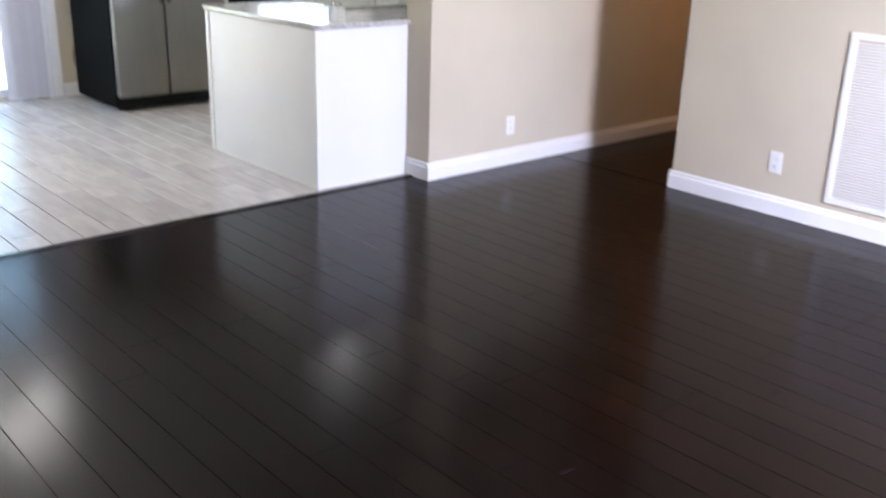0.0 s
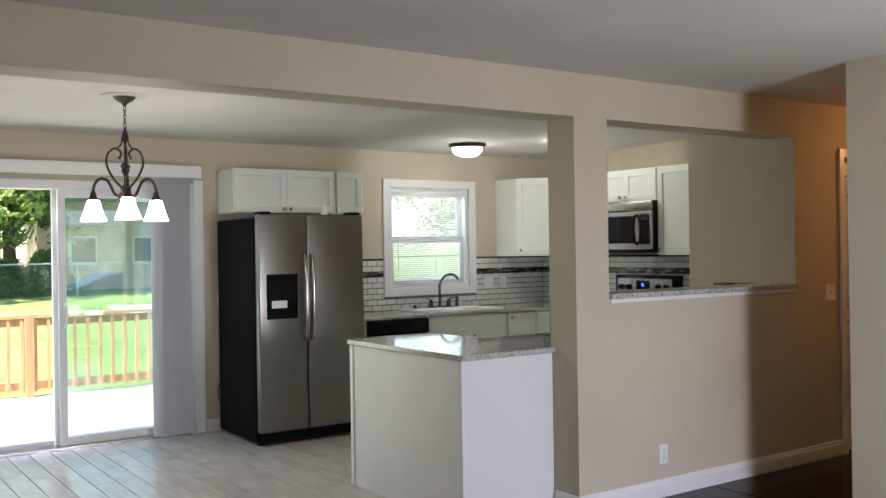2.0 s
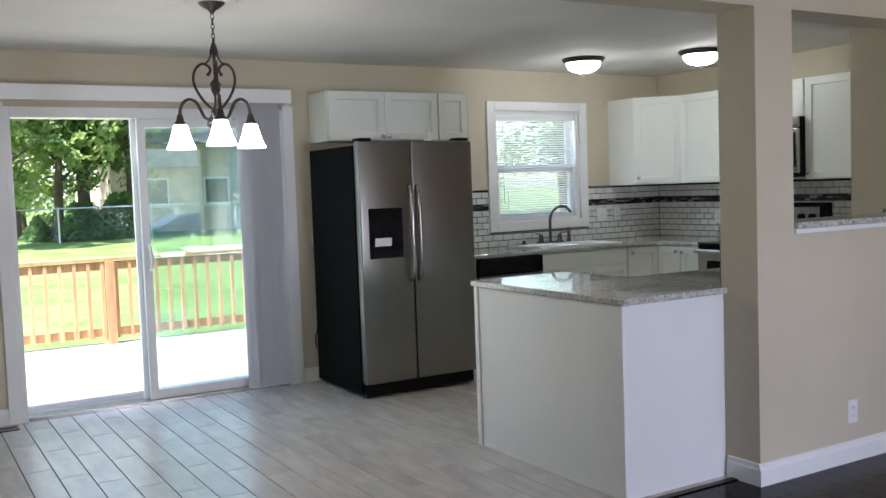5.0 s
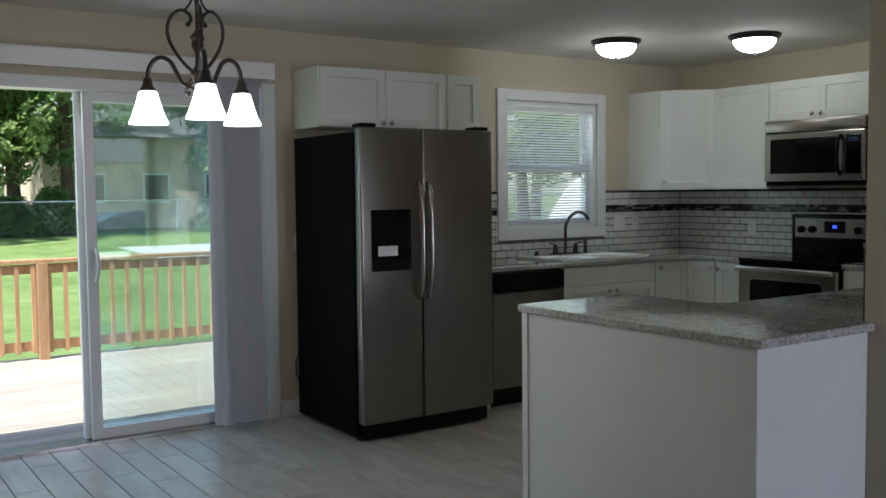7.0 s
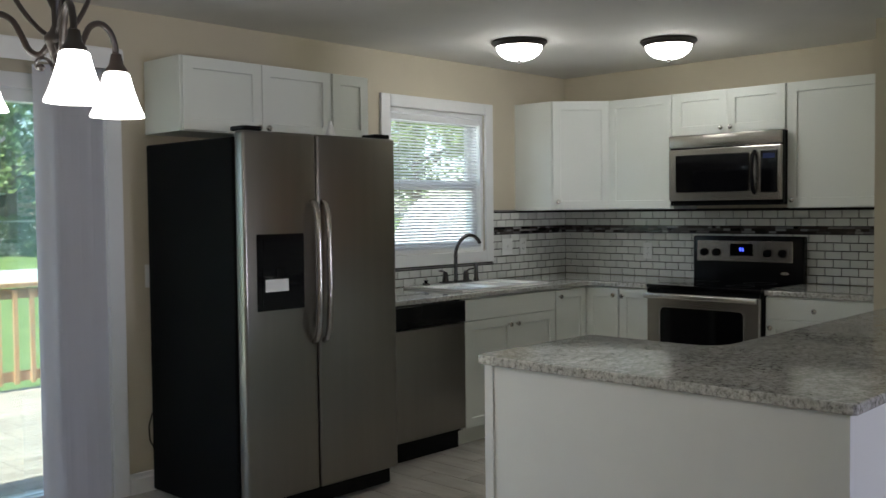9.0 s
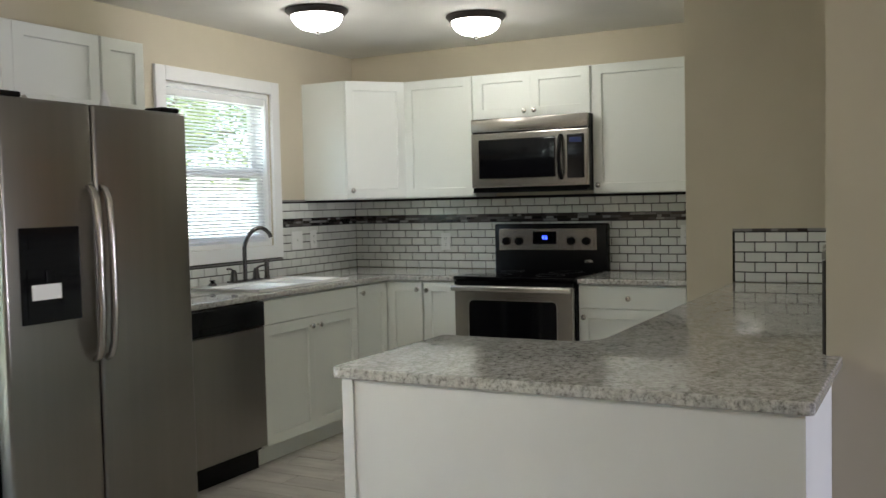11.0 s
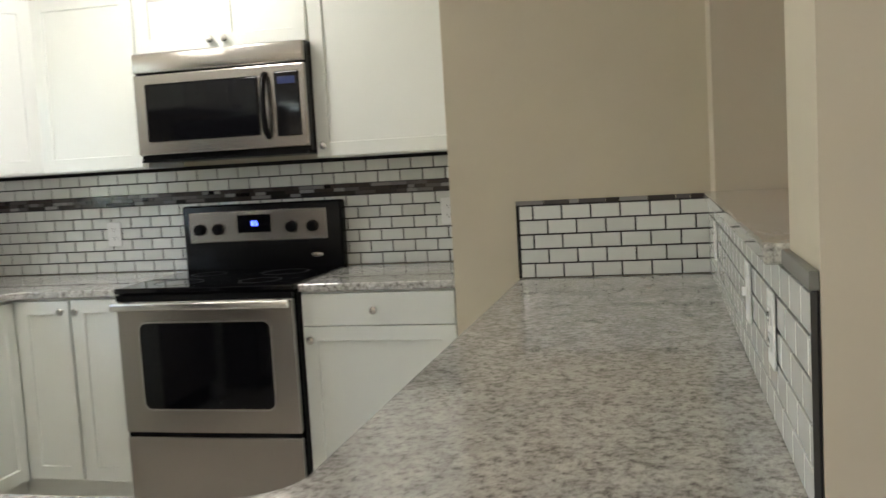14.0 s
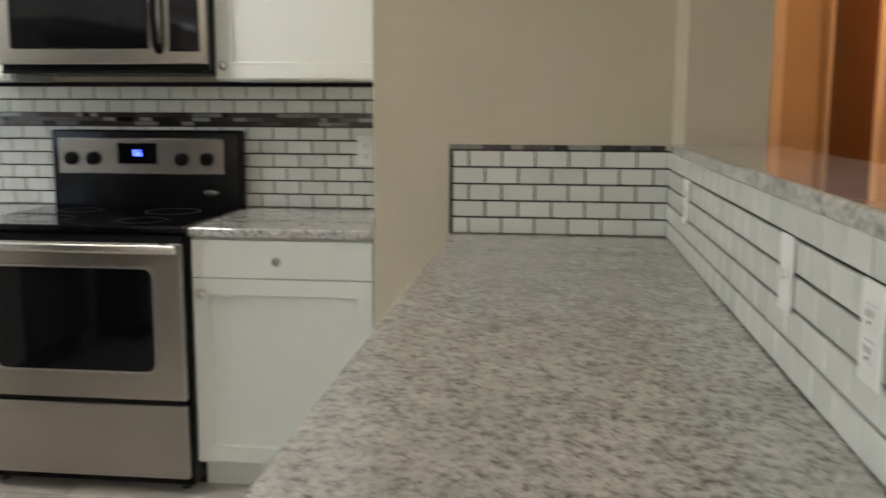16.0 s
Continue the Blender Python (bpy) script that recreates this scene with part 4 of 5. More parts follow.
part("wand", tube(bmesh.new(), [(-0.36, -0.024, -0.03), (-0.362, -0.026, -0.75)], 0.003, 6), PLASTIC, mb)


# ---- switches, outlets, vent, grille ----
def plate(name, m, label, slots="outlet", w=0.072, h=0.116):
    """Wall plate in the x-z plane facing -y."""
    t = thing(name, m, label, "outlet" if slots == "outlet" else "light switch")
    part("cover", bx(-w / 2, w / 2, -0.005, -0.0005, -h / 2, h / 2, 0.002), PLASTIC, t)
    if slots == "outlet":
        for z in (-0.020, 0.020):
            p = part("socket", bx(-0.016, 0.016, -0.007, -0.0052, z - 0.013, z + 0.013, 0.0015), PLASTIC, t)
            sb = bmesh.new()
            box(sb, -0.008, -0.006, -0.0078, -0.0072, z - 0.001, z + 0.007), box(sb, 0.006, 0.008, -0.0078, -0.0072, z - 0.001, z + 0.007), box(sb, -0.002, 0.002, -0.0078, -0.0072, z - 0.009, z - 0.005)
            part("slot", sb, BLACK, p)
    elif slots == "switch":
        part("toggle", bx(-0.005, 0.005, -0.014, -0.0052, -0.006, 0.010, 0.001), PLASTIC, t)
    return t


plate("outlet", (5.16, PY0, 0.25), "white duplex outlet low on the beige partition")
plate("light_switch", (6.86, PY0, 1.14), "white light switch beside the louvered closet door", "switch", 0.115)
plate("outlet", (5.57, 4.34, 0.285, 0, 0, -90), "white duplex outlet low on the beige wall")
plate("light_switch", (3.88, YB, 1.09), "white wall plate between the patio door and the refrigerator", "switch")
plate("light_switch", (6.68, YB - 0.010, 1.14), "white double switch plate on the tiled wall by the window", "switch", 0.115)
plate("outlet", (6.86, YB - 0.010, 1.14), "white outlet on the tiled wall beside the window")
plate("outlet", (XS - 0.010, 8.86, 1.10, 0, 0, -90), "white outlet on the tiled wall near the corner")
plate("outlet", (XS - 0.010, 7.22, 1.14, 0, 0, -90), "white outlet on the tiled wall beside the range")
plate("outlet", (4.86, PY1 + 0.011, 1.07, 0, 0, 180), "white outlet in the tiled partition below the ledge")
plate("light_switch", (5.24, PY1 + 0.011, 1.07, 0, 0, 180), "white switch plate in the tiled partition below the ledge", "switch")
plate("outlet", (6.30, PY1 + 0.011, 1.07, 0, 0, 180), "white outlet in the tiled partition near the closet wall")

fv = thing("floor_vent", (1.58, 9.46, 0.0), "brown metal floor register by the patio door", "vent")
vbm = bmesh.new()
box(vbm, -0.15, 0.15, -0.055, -0.045, 0, 0.006), box(vbm, -0.15, 0.15, 0.045, 0.055, 0, 0.006), box(vbm, -0.15, -0.14, -0.045, 0.045, 0, 0.006), box(vbm, 0.14, 0.15, -0.045, 0.045, 0, 0.006)
part("frame", vbm, BRONZE, fv)
for i in range(18):
    part("slat", bx(-0.135 + i * 0.0155, -0.130 + i * 0.0155, -0.044, 0.044, 0.0, 0.004), BRONZE, fv)

rg = thing("return_grille", (5.57, 3.74, 0.57, 0, 0, -90), "white metal return air grille on the beige wall", "vent")
gb = bmesh.new()
for a in ((-0.30, -0.27, -0.43, 0.43), (0.27, 0.30, -0.43, 0.43), (-0.27, 0.27, -0.43, -0.40), (-0.27, 0.27, 0.40, 0.43)):
    box(gb, a[0], a[1], -0.012, -0.001, a[2], a[3])
part("frame", gb, TRIM, rg)
for i in range(53):
    z = -0.395 + i * 0.0149
    part("louvre", box(bmesh.new(), -0.268, 0.268, -0.009, -0.002, z, z + 0.006), TRIM, rg)

# louvered closet door
ld = thing("door_2", (7.03, PY0, 0), "white louvered bifold closet door in the hallway", "")
ld["kind"] = "structure"
for a in ((-0.06, 0.0, 0, 2.14), (0.72, 0.78, 0, 2.14), (0.0, 0.72, 2.08, 2.14)):
    part("casing", bx(a[0], a[1], -0.018, -0.001, a[2], a[3], 0.003), TRIM, ld)
for k in range(2):
    x0 = 0.004 + k * 0.358
    lf = part("leaf", (lambda b: [box(b, *q) for q in ((x0, x0 + 0.04, 0.02, 0.05, 0.012, 2.045), (x0 + 0.314, x0 + 0.354, 0.02, 0.05, 0.012, 2.045), (x0 + 0.04, x0 + 0.314, 0.02, 0.05, 0.012, 0.12), (x0 + 0.04, x0 + 0.314, 0.02, 0.05, 0.93, 1.02), (x0 + 0.04, x0 + 0.314, 0.02, 0.05, 1.96, 2.045))][0])(bmesh.new()), TRIM, ld)
    slat = mesh_of("slat", bx(0.0, 0.274, -0.017, 0.017, -0.003, 0.003), TRIM)
    z = 0.14
    while z < 1.95:
        if not 0.91 < z < 1.035:
            shared("slat", slat, lf, pose(x0 + 0.04, 0.035, z, 40, 0, 0))
        z += 0.026

# hallway doors, in lamp light
def plain_door(name, m, label, w=0.74):
    """Door with casing in the x-z plane, facing -y."""
    t = thing(name, m, label, "")
    t["kind"] = "structure"
    for a in ((-0.065, 0.0, 0, 2.10), (w, w + 0.065, 0, 2.10), (0.0, w, 2.035, 2.10)):
        part("casing", bx(a[0], a[1], -0.018, -0.001, a[2], a[3], 0.003), TRIM, t)
    f = part("leaf", bx(0.003, w - 0.003, -0.006, -0.001, 0.01, 2.03, 0.002), DOORWOOD, t, "brown wooden leaf")
    part("door_knob", lathe(bmesh.new(), [(0, 0), (0.012, 0), (0.012, 0.03), (0.026, 0.042), (0.026, 0.06), (0, 0.068)], 16), CHROME, f, smooth=True, at=pose(0.06, -0.006, 0.95, 90, 0, 0))


plain_door("door_3", (9.28, 4.98, 0, 0, 0, 180), "brown wooden hallway door in warm lamp light", 0.76)
plain_door("door_4", (9.55, 5.80, 0, 0, 0, -90), "dark brown wooden door at the hallway's end", 0.55)

cord = thing("power_cord", (3.86, 9.55, 0), "dark power cord hanging in a loop beside the refrigerator", "cord")
part("cable", tube(bmesh.new(), [(0.03, 0.02, 0.42), (-0.02, 0.0, 0.40), (-0.045, -0.01, 0.34), (-0.04, -0.01, 0.27), (-0.01, 0.0, 0.22), (0.04, 0.01, 0.20)], 0.004, 8), BLACK, cord, smooth=True)


# ---- outside ----
GZ = -0.55


def rise(y):
    """How far the back yard has climbed at y."""
    return 0.6 * min(max((y - 14) / 22, 0), 1)


def sheet(x0, x1, ys, lift, thick):
    """A slab that follows the rise of the yard."""
    bm = bmesh.new()
    rows = [[bm.verts.new((x, y, GZ + rise(y) + dz)) for x, dz in ((x0, lift - thick), (x1, lift - thick), (x1, lift), (x0, lift))] for y in ys]
    for a, b in zip(rows, rows[1:]):
        bridge(bm, a, b)
    bm.faces.new(rows[0]), bm.faces.new(rows[-1])
    return bm


setting("ground", sheet(-300, 300, (YB + 0.17, 14, 36, 500), 0, 0.3), GRASS, "sunlit lawn")
setting("ground", bx(-300, 300, -300, 1.29, GZ - 0.3, GZ), GRASS, "lawn in front of the house")
setting("ground", bx(-300, XW - 0.16, 1.29, YB + 0.17, GZ - 0.3, GZ), GRASS, "lawn beside the house")
setting("ground", bx(10.4, 300, 1.29, YB + 0.17, GZ - 0.3, GZ), GRASS, "lawn beside the house")
setting("roof", bx(-0.5, 10.9, 0.7, YB + 0.45, CEIL + 0.16, CEIL + 0.30), ROOFM, "grey roof with an overhanging eave")
deck = thing("deck", (1.9, 11.4, 0), "weathered pale wooden deck outside the patio door", "deck")
DKZ = -0.12
for i in range(27):
    y = YB + 0.17 + i * 0.143
    part("board", bx(-4.1, 3.4, y - 11.4, y + 0.137 - 11.4, DKZ - 0.03, DKZ, 0.003, 1), DECKWOOD, deck)
part("skirt", bx(-4.1, 3.4, YB + 4.03 - 11.4, YB + 4.06 - 11.4, GZ, DKZ - 0.031), CEDAR, deck)
DY = YB + 3.95
rail = thing("deck_railing", (1.9, DY, DKZ), "orange cedar railing along the edge of the deck", "railing")
part("top_rail", bx(-4.1, 3.4, -0.07, 0.07, 0.90, 0.935, 0.004, 1), CEDAR, rail)
part("upper_rail", bx(-4.1, 3.4, -0.02, 0.02, 0.80, 0.888, 0.003, 1), CEDAR, rail)
part("lower_rail", bx(-4.1, 3.4, -0.02, 0.02, 0.08, 0.168, 0.003, 1), CEDAR, rail)
bal = mesh_of("baluster", bx(-0.018, 0.018, -0.058, -0.022, 0.06, 0.88), CEDAR)
for i in range(52):
    shared("baluster", bal, rail, pose(-4.0 + i * 0.143, 0, 0))
post = mesh_of("post", bx(-0.045, 0.045, 0.022, 0.112, -0.3, 0.899), CEDAR)
for x in (-4.05, -2.37, -0.57, 1.22, 3.2):
    shared("post", post, rail, pose(x, -0.13, 0.3 - 0.3))
rail2 = thing("deck_railing", (5.27, YB + 2.2, DKZ), "orange cedar railing at the side of the deck", "railing")
part("top_rail", bx(-0.07, 0.07, -1.7, 1.7, 0.90, 0.935, 0.004, 1), CEDAR, rail2)
part("upper_rail", bx(-0.02, 0.02, -1.7, 1.7, 0.80, 0.888, 0.003, 1), CEDAR, rail2)
part("lower_rail", bx(-0.02, 0.02, -1.7, 1.7, 0.08, 0.168, 0.003, 1), CEDAR, rail2)
bal2 = mesh_of("baluster", bx(-0.058, -0.022, -0.018, 0.018, 0.06, 0.88), CEDAR)
for i in range(24):
    shared("baluster", bal2, rail2, pose(0, -1.66 + i * 0.143, 0))

fence = thing("chain_link_fence", (6, 36, GZ + rise(36)), "low galvanised chain link fence across the lawn", "fence")
part("top_rail", tube(bmesh.new(), [(-30, 0, 1.15), (30, 0, 1.15)], 0.024, 8), GALV, fence, smooth=True)
fp = mesh_of("post", tube(bmesh.new(), [(0, 0.03, 0), (0, 0.03, 1.2)], 0.03, 8), GALV, True)
for i in range(21):
    shared("post", fp, fence, pose(-30 + i * 3, 0, 0))
bm = bmesh.new()
for i in range(-80, 80):
    for s in (-1, 1):
        tube(bm, [(i * 0.12, 0, 0.03), (i * 0.12 + s * 1.1, 0, 1.13)], 0.0022, 3, False)
tagged(part("wire_mesh", bm, GALV, fence), kind="stuff")


def tree(name, x, y, h, r, seed, leafmat, label, low=0.3, count=5200):
    rng = random.Random(seed)
    t = thing(name, (x, y, GZ + rise(y)), label, "tree")
    bm = bmesh.new()
    top = Vector((rng.uniform(-0.5, 0.5), rng.uniform(-0.5, 0.5), h * 0.75))
    tube(bm, [(0, 0, 0), (top.x * 0.2, top.y * 0.2, h * 0.2), (top.x * 0.5, top.y * 0.5, h * 0.45), top], [0.2 * h / 9, 0.15 * h / 9, 0.10 * h / 9, 0.03], 9)
    tips = [top]
    for k in range(16):
        z = h * rng.uniform(low * 0.8, 0.75)
        a = rng.uniform(0, 6.28)
        L = r * rng.uniform(0.5, 0.95)
        b = Vector((top.x * z / h, top.y * z / h, z))
        e = b + Vector((math.cos(a) * L, math.sin(a) * L, L * rng.uniform(0.1, 0.6)))
        mid = (b + e) / 2 + Vector((0, 0, 0.15 * L))
        tube(bm, [b, mid, e], [0.06 * h / 9, 0.035 * h / 9, 0.012], 6)
        tips += [e, mid, (mid + e) / 2]
    part("trunk", bm, BARK, t, smooth=True)
    verts, faces = [], []
    cl = []
    for tip in tips:
        for _ in range(2):
            cl.append((tip + Vector([rng.gauss(0, 0.28 * r) for _ in range(3)]) * 0.9, rng.uniform(0.3, 0.8) * r * 0.30))
    for _ in range(count):
        c, s = rng.choice(cl)
        p = c + Vector([rng.gauss(0, 1) for _ in range(3)]).normalized() * s * rng.random() ** 0.4
        if p.z < h * low * 0.7:
            continue
        u = Vector([rng.gauss(0, 1) for _ in range(3)]).normalized()
        w = u.orthogonal().normalized()
        l, q = rng.uniform(0.09, 0.17), rng.uniform(0.045, 0.08)
        i = len(verts)
        verts += [p - u * l, p - w * q, p + u * l, p + w * q]
        faces.append((i, i + 1, i + 2, i + 3))
    me = bpy.data.meshes.new("crown")
    me.from_pydata([tuple(v) for v in verts], [], faces)
    me.materials.append(leafmat)
    c = new("crown", me)
    c.parent = t
    tagged(c, "leafy crown", kind="stuff")


for x, y, h, r, sd, lm, low, txt in (
        (4.4, 34.5, 7.0, 2.4, 1, LEAF, 0.26, "slim broadleaf tree with low bright green branches by the fence"),
        (6.2, 37.5, 8.5, 2.6, 2, LEAF, 0.26, "slim broadleaf tree with bright green leaves behind the fence"),
        (7.3, 38.5, 12.0, 3.4, 3, LEAFD, 0.22, "tall dark green tree behind the fence"),
        (8.9, 38.0, 12.0, 3.2, 4, LEAFD, 0.24, "tall tree with a thick trunk behind the fence"),
        (5.2, 41.0, 12.0, 3.6, 5, LEAF, 0.2, "tall broadleaf tree behind the fence"),
        (14.5, 38.0, 10.0, 3.2, 6, LEAFD, 0.16, "dark green tree beside the brick house"),
        (17.5, 35.0, 11.0, 4.2, 7, LEAF, 0.2, "broadleaf tree on the side lawn"),
        (20.0, 27.0, 10.0, 4.0, 8, LEAF, 0.24, "broadleaf tree on the side lawn"),
        (27.0, 31.0, 12.0, 5.0, 9, LEAF, 0.2, "tall tree on the side lawn"),
        (25.0, 21.0, 10.0, 4.2, 10, LEAF, 0.22, "broadleaf tree on the side lawn"),
        (0.5, 46.0, 8.0, 4.0, 11, LEAF, 0.1, "tall tree at the edge of the yard"),
        (7.0, 54.0, 9.0, 5.0, 12, LEAF, 0.08, "tall tree at the edge of the yard"),
        (14.0, 56.0, 9.0, 6.0, 13, LEAFD, 0.08, "tall tree at the edge of the yard"),
        (22.0, 48.0, 9.0, 6.0, 14, LEAFD, 0.08, "tall tree at the edge of the yard"),
        (33.0, 42.0, 14.0, 6.0, 15, LEAF, 0.08, "tall tree at the edge of the yard"),
        (38.0, 33.0, 14.0, 6.0, 16, LEAFD, 0.08, "tall tree at the edge of the yard"),
        (40.0, 22.0, 14.0, 6.0, 17, LEAF, 0.08, "tall tree at the edge of the yard"),
        (-6.0, 52.0, 14.0, 6.0, 18, LEAFD, 0.08, "tall tree at the edge of the yard")):
    tree("tree", x, y, h, r, sd, lm, txt, low, 8500)


def shrub(x, y, r, h, seed):
    rng = random.Random(seed)
    t = thing("shrub", (x, y, GZ + rise(y)), "dark green shrub under the trees", "shrub")
    bm = bmesh.new()
    for k in range(7):
        a = rng.uniform(0, 6.28)
        tube(bm, [(0, 0, 0), (math.cos(a) * r * 0.3, math.sin(a) * r * 0.3, h * 0.5), (math.cos(a) * r * 0.7, math.sin(a) * r * 0.7, h * 0.85)], [0.03, 0.02, 0.008], 5)
    part("stems", bm, BARK, t)
    verts, faces = [], []
    for _ in range(2600):
        a, q = rng.uniform(0, 6.28), rng.random() ** 0.5
        z = rng.random()
        rr = r * q * (0.75 + 0.35 * math.sin(3 * a + seed)) * (1.05 - 0.6 * z)
        p = Vector((math.cos(a) * rr, math.sin(a) * rr, 0.05 + h * z * (0.8 + 0.2 * math.sin(5 * a))))
        u = Vector([rng.gauss(0, 1) for _ in range(3)]).normalized()
        w = u.orthogonal().normalized()
        i = len(verts)
        verts += [p - u * 0.11, p - w * 0.05, p + u * 0.11, p + w * 0.05]
        faces.append((i, i + 1, i + 2, i + 3))
    me = bpy.data.meshes.new("leaves")
    me.from_pydata([tuple(v) for v in verts], [], faces)
    me.materials.append(LEAFD)
    c = new("leaves", me)
    c.parent = t
    tagged(c, kind="stuff")


for i, (x, y, r, h) in enumerate(((5.9, 38.5, 1.0, 0.9), (7.0, 37.6, 1.3, 1.3), (8.2, 37.4, 1.3, 1.6), (4.2, 39.5, 1.0, 0.7), (14.2, 36.9, 1.5, 1.3))):
    shrub(x, y, r, h, 20 + i)

setting("driveway", sheet(8.6, 40.0, (27.0, 31.0), 0.02, 0.05), CONCRETE, "pale concrete driveway")


def house(x, y, w, d, h, label):
    t = thing("house", (x, y, GZ + rise(y)), label, "house")
    part("wall", bx(0, w, 0, d, 0, h), BRICKM, t)
    bm = bmesh.new()
    o = 0.5
    a = [bm.verts.new(p) for p in ((-o, -o, h), (w + o, -o, h), (w + o, d + o, h), (-o, d + o, h))]
    r = [bm.verts.new(p) for p in ((w * 0.2, d / 2, h + 1.9), (w * 0.8, d / 2, h + 1.9))]
    bm.faces.new(a), bm.faces.new((a[0], a[1], r[1], r[0])), bm.faces.new((a[2], a[3], r[0], r[1])), bm.faces.new((a[1], a[2], r[1])), bm.faces.new((a[3], a[0], r[0]))
    part("roof", bm, ROOFM, t)
    for k in range(3):
        wx = 1.2 + k * (w - 2.4) / 2.6
        f = part("window", bx(wx, wx + 1.1, -0.05, -0.001, 1.0, 2.2), TRIM, t)
        part("pane", bx(wx + 0.08, wx + 1.02, -0.06, -0.051, 1.08, 2.12), GLASSBLACK, f)


house(8.9, 42, 9.0, 8, 3.6, "tan brick house behind the trees")
front_house = house(9.0, -30, 12.0, 8, 3.2, "tan brick house across the street")
setting("street", bx(-60, 60, -19.0, -12.0 + 3.4, GZ, GZ + 0.015), CONCRETE, "pale concrete street in front of the house")

car = thing("car", (9.2, -13.0, GZ + 0.016), "dark blue car parked in the street in front", "car")
bm = bmesh.new()
prof = [(-2.2, 0.45), (-2.25, 0.75), (-1.9, 0.95), (-1.1, 1.02), (-0.5, 1.42), (0.7, 1.46), (1.5, 1.05), (2.1, 0.98), (2.25, 0.7), (2.2, 0.35), (-2.1, 0.3)]
a = [bm.verts.new((x, -0.85, z)) for x, z in prof]
b = [bm.verts.new((x, 0.85, z)) for x, z in prof]
bridge(bm, a, b)
bm.faces.new(a), bm.faces.new(b)
bmesh.ops.bevel(bm, geom=bm.edges[:], offset=0.06, segments=2, profile=0.5, affect='EDGES')
body = part("body", bm, CARPAINT, car, smooth=True)
part("side_window", bx(-0.75, 1.15, -0.861, -0.852, 1.02, 1.33, 0.004), GLASSBLACK, body)
for x in (-1.4, 1.4):
    for y in (-0.80, 0.80):
        wh = part("wheel", lathe(bmesh.new(), [(0.0, -0.1), (0.30, -0.1), (0.33, -0.06), (0.33, 0.06), (0.30, 0.1), (0, 0.1)], 24, m=pose(0, 0, 0, 90, 0, 0)), RUBBER, car, smooth=True, at=pose(x, y * 1.02, 0.33))
        part("rim", lathe(bmesh.new(), [(0, -0.106), (0.2, -0.106), (0.2, 0.106), (0, 0.106)], 16, m=pose(0, 0, 0, 90, 0, 0)), GALV, wh, smooth=True)


van = thing("van", (12.6, 14.0, GZ + 0.02), "white van parked in the sun beside the house", "van")
bm = bmesh.new()
prof = [(-2.6, 0.4), (-2.65, 0.95), (-2.25, 1.15), (-1.75, 1.95), (-1.5, 2.12), (2.5, 2.15), (2.6, 0.4)]
a = [bm.verts.new((x, -0.95, z)) for x, z in prof]
b = [bm.verts.new((x, 0.95, z)) for x, z in prof]
bridge(bm, a, b)
bm.faces.new(a), bm.faces.new(b)
bmesh.ops.bevel(bm, geom=bm.edges[:], offset=0.07, segments=2, profile=0.5, affect='EDGES')
vbody = part("body", bm, SIDING, van, smooth=True)
for x in (-1.7, 1.7):
    for y in (-0.88, 0.88):
        part("wheel", lathe(bmesh.new(), [(0.0, -0.1), (0.32, -0.1), (0.36, -0.06), (0.36, 0.06), (0.32, 0.1), (0, 0.1)], 24, m=pose(0, 0, 0, 90, 0, 0)), RUBBER, van, smooth=True, at=pose(x, y * 1.03, 0.36))


# ---- tiles, boards ----
def pieces(name, parent, cells, thick, material, bev, face, gap=0.0):
    """Alike pieces as parts that share meshes. cells: (u, v, w, h) on a plane; face(u, v) gives the pose of the lower left corner."""
    cache = {}
    for u, v, w, h in cells:
        key = (round(w, 3), round(h, 3))
        if key not in cache:
            bm = box(bmesh.new(), 0, w, -thick, 0, 0, h)
            if bev:
                es = [e for e in bm.edges if all(abs(q.co.y + thick) < 1e-6 for q in e.verts)]
                bmesh.ops.bevel(bm, geom=es, offset=bev, segments=1, profile=0.5, affect='EDGES')
            cache[key] = mesh_of(name, bm, material)
        shared(name, cache[key], parent, face(u, v))


TW, TH, TG = 0.0972, 0.0466, 0.0056


def running(u0, u1, v0, rows, holes=(), shift=0):
    out = []
    for r in range(rows):
        v = v0 + r * (TH + TG)
        u = u0 - ((r + shift) % 2) * (TW + TG) / 2
        while u < u1 - 0.004:
            a, b = max(u, u0), min(u + TW, u1)
            segs = [(a, b)]
            for h0, h1, k0, k1 in holes:
                if v + TH > k0 and v < k1:
                    segs = [q for x, y in segs for q in ((x, min(y, h0)), (max(x, h1), y)) if q[1] > q[0]]
            out += [(x, v, y - x, TH) for x, y in segs if y - x > 0.008]
            u += TW + TG
    return out


def mosaic(parent, u0, u1, v0, rows, face, seed, holes=()):
    rng = random.Random(seed)
    bm = bmesh.new()
    for r in range(rows):
        u = u0
        while u < u1 - 0.01:
            w = min(rng.choice((0.03, 0.05, 0.07, 0.095)), u1 - u)
            z = v0 + r * 0.0162
            if not any(h[0] < u + w and u < h[1] for h in holes):
                t = rng.uniform(0.0070, 0.0085)
                q = len(bm.verts)
                box(bm, u, u + w - 0.0015, -t, 0, z, z + 0.0147)
            u += w
    bm.transform(face(0, 0))
    tagged(part("mosaic_band", bm, MOSAIC, parent, "dark glass mosaic band"), kind="stuff")


Z0 = 0.919
BAND0 = Z0 + 6 * (TH + TG)
BAND1 = BAND0 + 0.0486 + 0.001


def splash(parent, u0, u1, face, seed, holes=(), full=True):
    cells = running(u0, u1, Z0, 6, holes)
    cells += running(u0, u1, BAND1 + 0.001, 2, holes)
    pieces("tile", parent, cells, 0.008, SUBWAY, 0.0012, face)
    mosaic(parent, u0, u1, BAND0, 3, face, seed, holes)


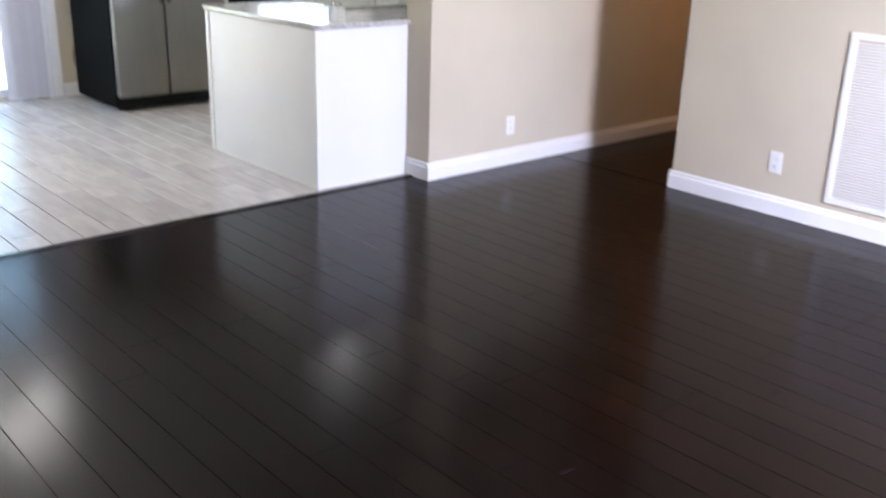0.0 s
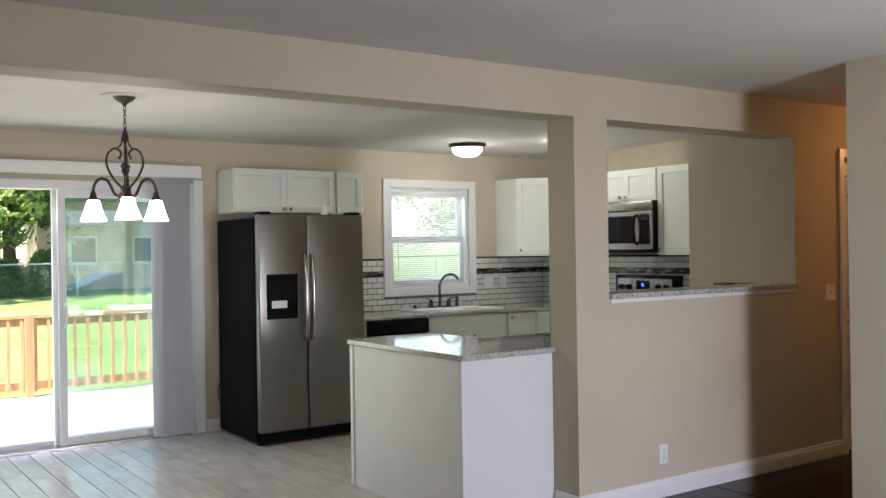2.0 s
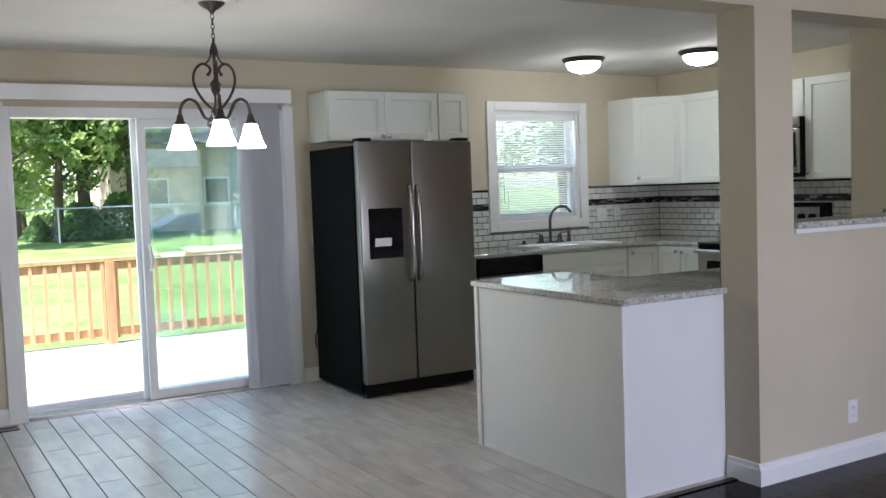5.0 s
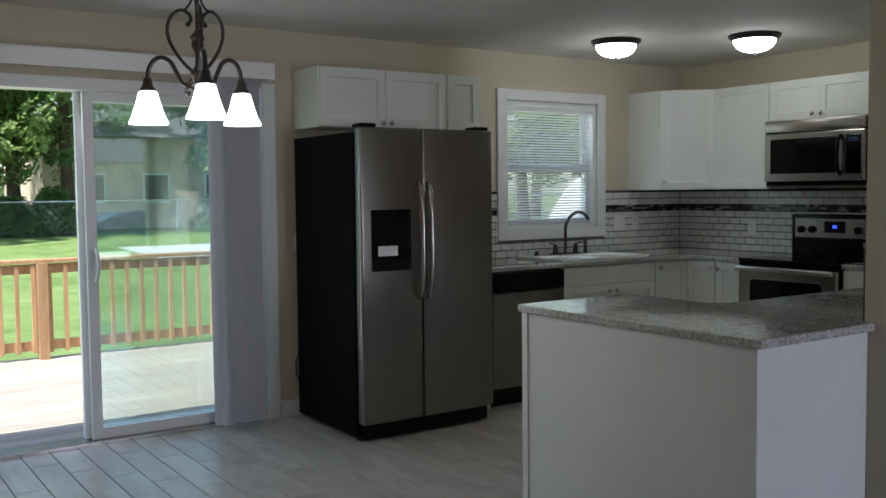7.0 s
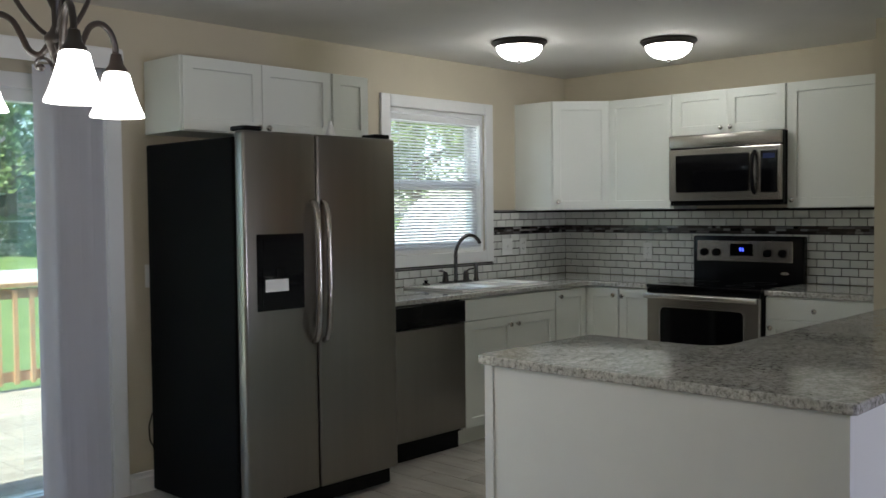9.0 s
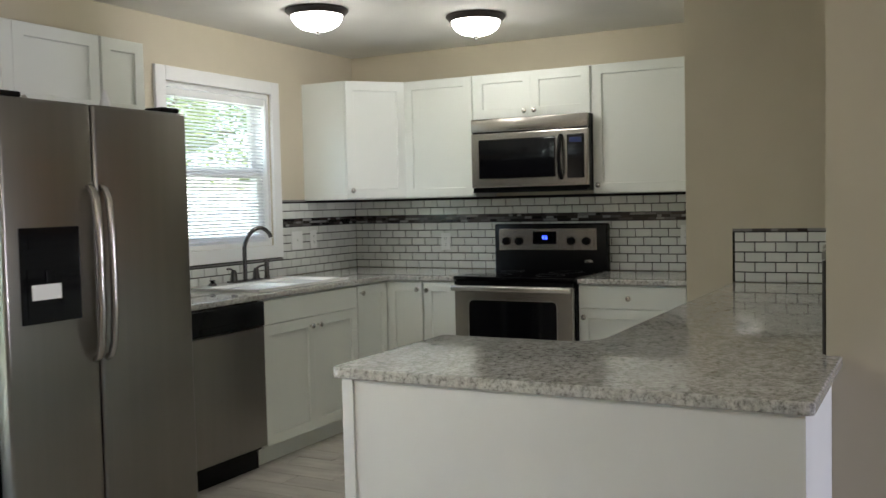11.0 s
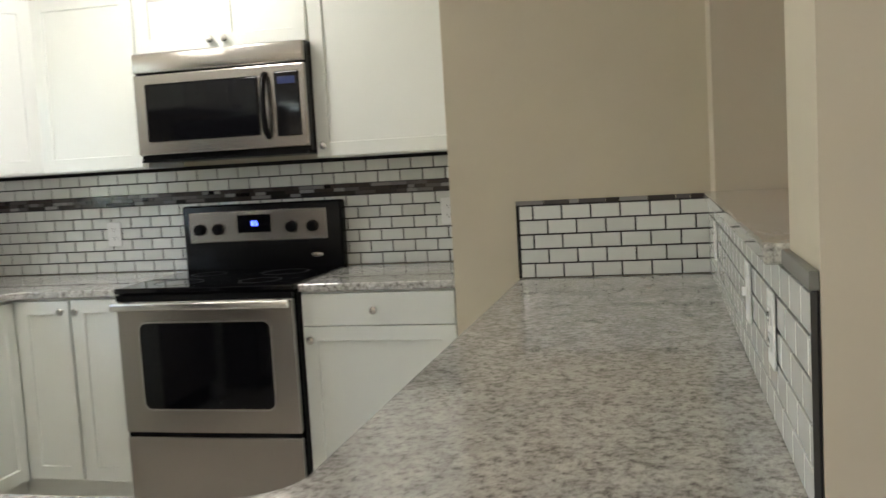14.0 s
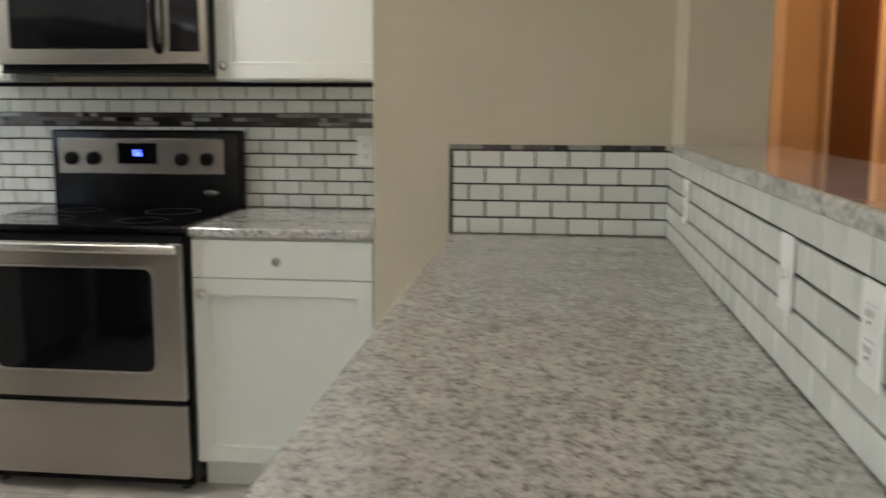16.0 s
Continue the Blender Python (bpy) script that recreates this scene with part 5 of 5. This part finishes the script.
whole = [(WX0 - CW, WX1 + CW, 1.036, 2.2)]
splash(wall_n, 4.72, XS - 0.010, lambda u, v: pose(u, YB - 0.0015, v), 1, whole)
splash(wall_e, 0.0, YB - 0.010 - 7.073, lambda u, v: pose(XS - 0.0015, YB - 0.010 - u, v, 0, 0, -90), 2)
setting("grout_north", box(box(box(bmesh.new(), 4.72, WX0 - CW - 0.001, YB - 0.0035, YB - 0.001, 0.916, 1.40), WX1 + CW + 0.001, XS - 0.002, YB - 0.0035, YB - 0.001, 0.916, 1.40), WX0 - CW, WX1 + CW, YB - 0.0035, YB - 0.001, 0.916, 1.040), GROUT, "dark grout behind the tiles")
setting("grout_east", bx(XS - 0.0035, XS - 0.001, 7.072, YB - 0.004, 0.916, 1.40), GROUT, "dark grout behind the tiles")
# edge strips of dark glass
setting("trim_tile_edge", box(box(bmesh.new(), WX1 + CW + 0.002, 6.788, YB - 0.010, YB - 0.0036, BAND1 + 0.110, BAND1 + 0.122), WX0 - CW - 0.004, WX1 + CW + 0.004, YB - 0.010, YB - 0.0036, 1.024, 1.0345), MOSAIC, "thin dark strip that edges the tiles")
# tile patch on the closet wall
PT = 6.828
pf = lambda u, v: pose(6.745 - 0.0015, PT - u, v, 0, 0, -90)
pieces("tile", box_w, running(0.012, PT - PY1 - 0.010, Z0, 5, (), 1), 0.008, SUBWAY, 0.0012, pf)
setting("grout_closet", bx(6.7415, 6.744, PY1 + 0.001, PT, 0.916, Z0 + 5 * (TH + TG)), GROUT, "dark grout behind the tiles")
mosaic(box_w, 0.0, PT - PY1 - 0.010, Z0 + 5 * (TH + TG), 1, pf, 3)
setting("trim_tile_edge", bx(6.735, 6.7435, PT - 0.0105, PT + 0.0, 0.916, Z0 + 5 * (TH + TG) - 0.001), GROUT, "thin dark strip that edges the tiles")
# partition side below the ledge
qf = lambda u, v: pose(6.745 - u, PY1 + 0.0015, v, 0, 0, 180)
L = 6.745 - PX0 - 0.004
pieces("tile", wall_p, running(0.0095, L - 0.007, Z0, 5), 0.008, SUBWAY, 0.0012, qf)
setting("grout_partition", bx(PX0 + 0.003, 6.743, PY1 + 0.001, PY1 + 0.0035, 0.916, GZ0), GROUT, "dark grout behind the tiles")
setting("ledge_strip", bx(PX0 + 0.002, PX1 - 0.004, PY1 + 0.0005, PY1 + 0.012, Z0 + 5 * (TH + TG) + 0.001, Z0 + 5 * (TH + TG) + 0.024, 0.002), SLATETRIM, "narrow grey granite strip over the tiles")
setting("trim_tile_edge", bx(PX0 + 0.0050, PX0 + 0.0092, PY1 + 0.0036, PY1 + 0.0105, 0.916, Z0 + 5 * (TH + TG) - 0.001), EDGETRIM, "thin dark strip that edges the tiles")

# floor planks
rng = random.Random(11)


def planks(name, parent, x0, x1, y0, y1, w, l, gap, thick, material, bev, skip=None, shuffle=False):
    ox, oy = parent.matrix_world.translation.x, parent.matrix_world.translation.y
    cache = {}
    x, k = x0, 0
    while x < x1 - 0.01:
        ww = min(w, x1 - x)
        y = y0 - (rng.uniform(0, l) if shuffle else (k % 3) * (l + gap) / 3)
        while y < y1 - 0.01:
            ll = l * rng.uniform(0.6, 1.0) if shuffle else l
            a, b = max(y, y0), min(y + ll, y1)
            if b - a > 0.03 and not (skip and skip(x, x + ww, a, b)):
                key = (round(ww, 2), round(b - a, 1) if shuffle else round(b - a, 3))
                if key not in cache:
                    q = key[1] if shuffle else b - a
                    bm = box(bmesh.new(), 0, ww, 0, b - a, -thick, 0)
                    es = [e for e in bm.edges if all(v.co.z > -1e-6 for v in e.verts)]
                    bmesh.ops.bevel(bm, geom=es, offset=bev, segments=1, profile=0.5, affect='EDGES')
                    cache[key] = (mesh_of(name, bm, material), b - a)
                me, true = cache[key]
                o = new(name, me)
                o.parent = parent
                o.matrix_local = Matrix.Translation((x - ox, a - oy, 0)) @ Matrix.Diagonal((1, (b - a) / true, 1, 1))
            y += ll + gap
        x += w + gap
        k += 1


bpy.context.view_layer.update()
planks("tile", floor_k, 0.132, 6.85, 6.092, YB - 0.002, 0.1440, 0.607, 0.0050, 0.008, FTILE, 0.0012,
       lambda a, b, c, d: (a > 3.88 and b < 4.49 and c > 6.16 and d < 7.3) or (a > 4.5 and d < 6.72) or (a > 4.8 and c > 9.1))
planks("floorboard", floor_l, XW + 0.003, 5.57, 1.45, 6.049, 0.124, 1.5, 0.0008, 0.0085, HARDWOOD, 0.0011, None, True)
planks("floorboard", floor_l, 5.58, 10.2, 4.98, 5.93, 0.124, 1.5, 0.0008, 0.0085, HARDWOOD, 0.0011, None, True)
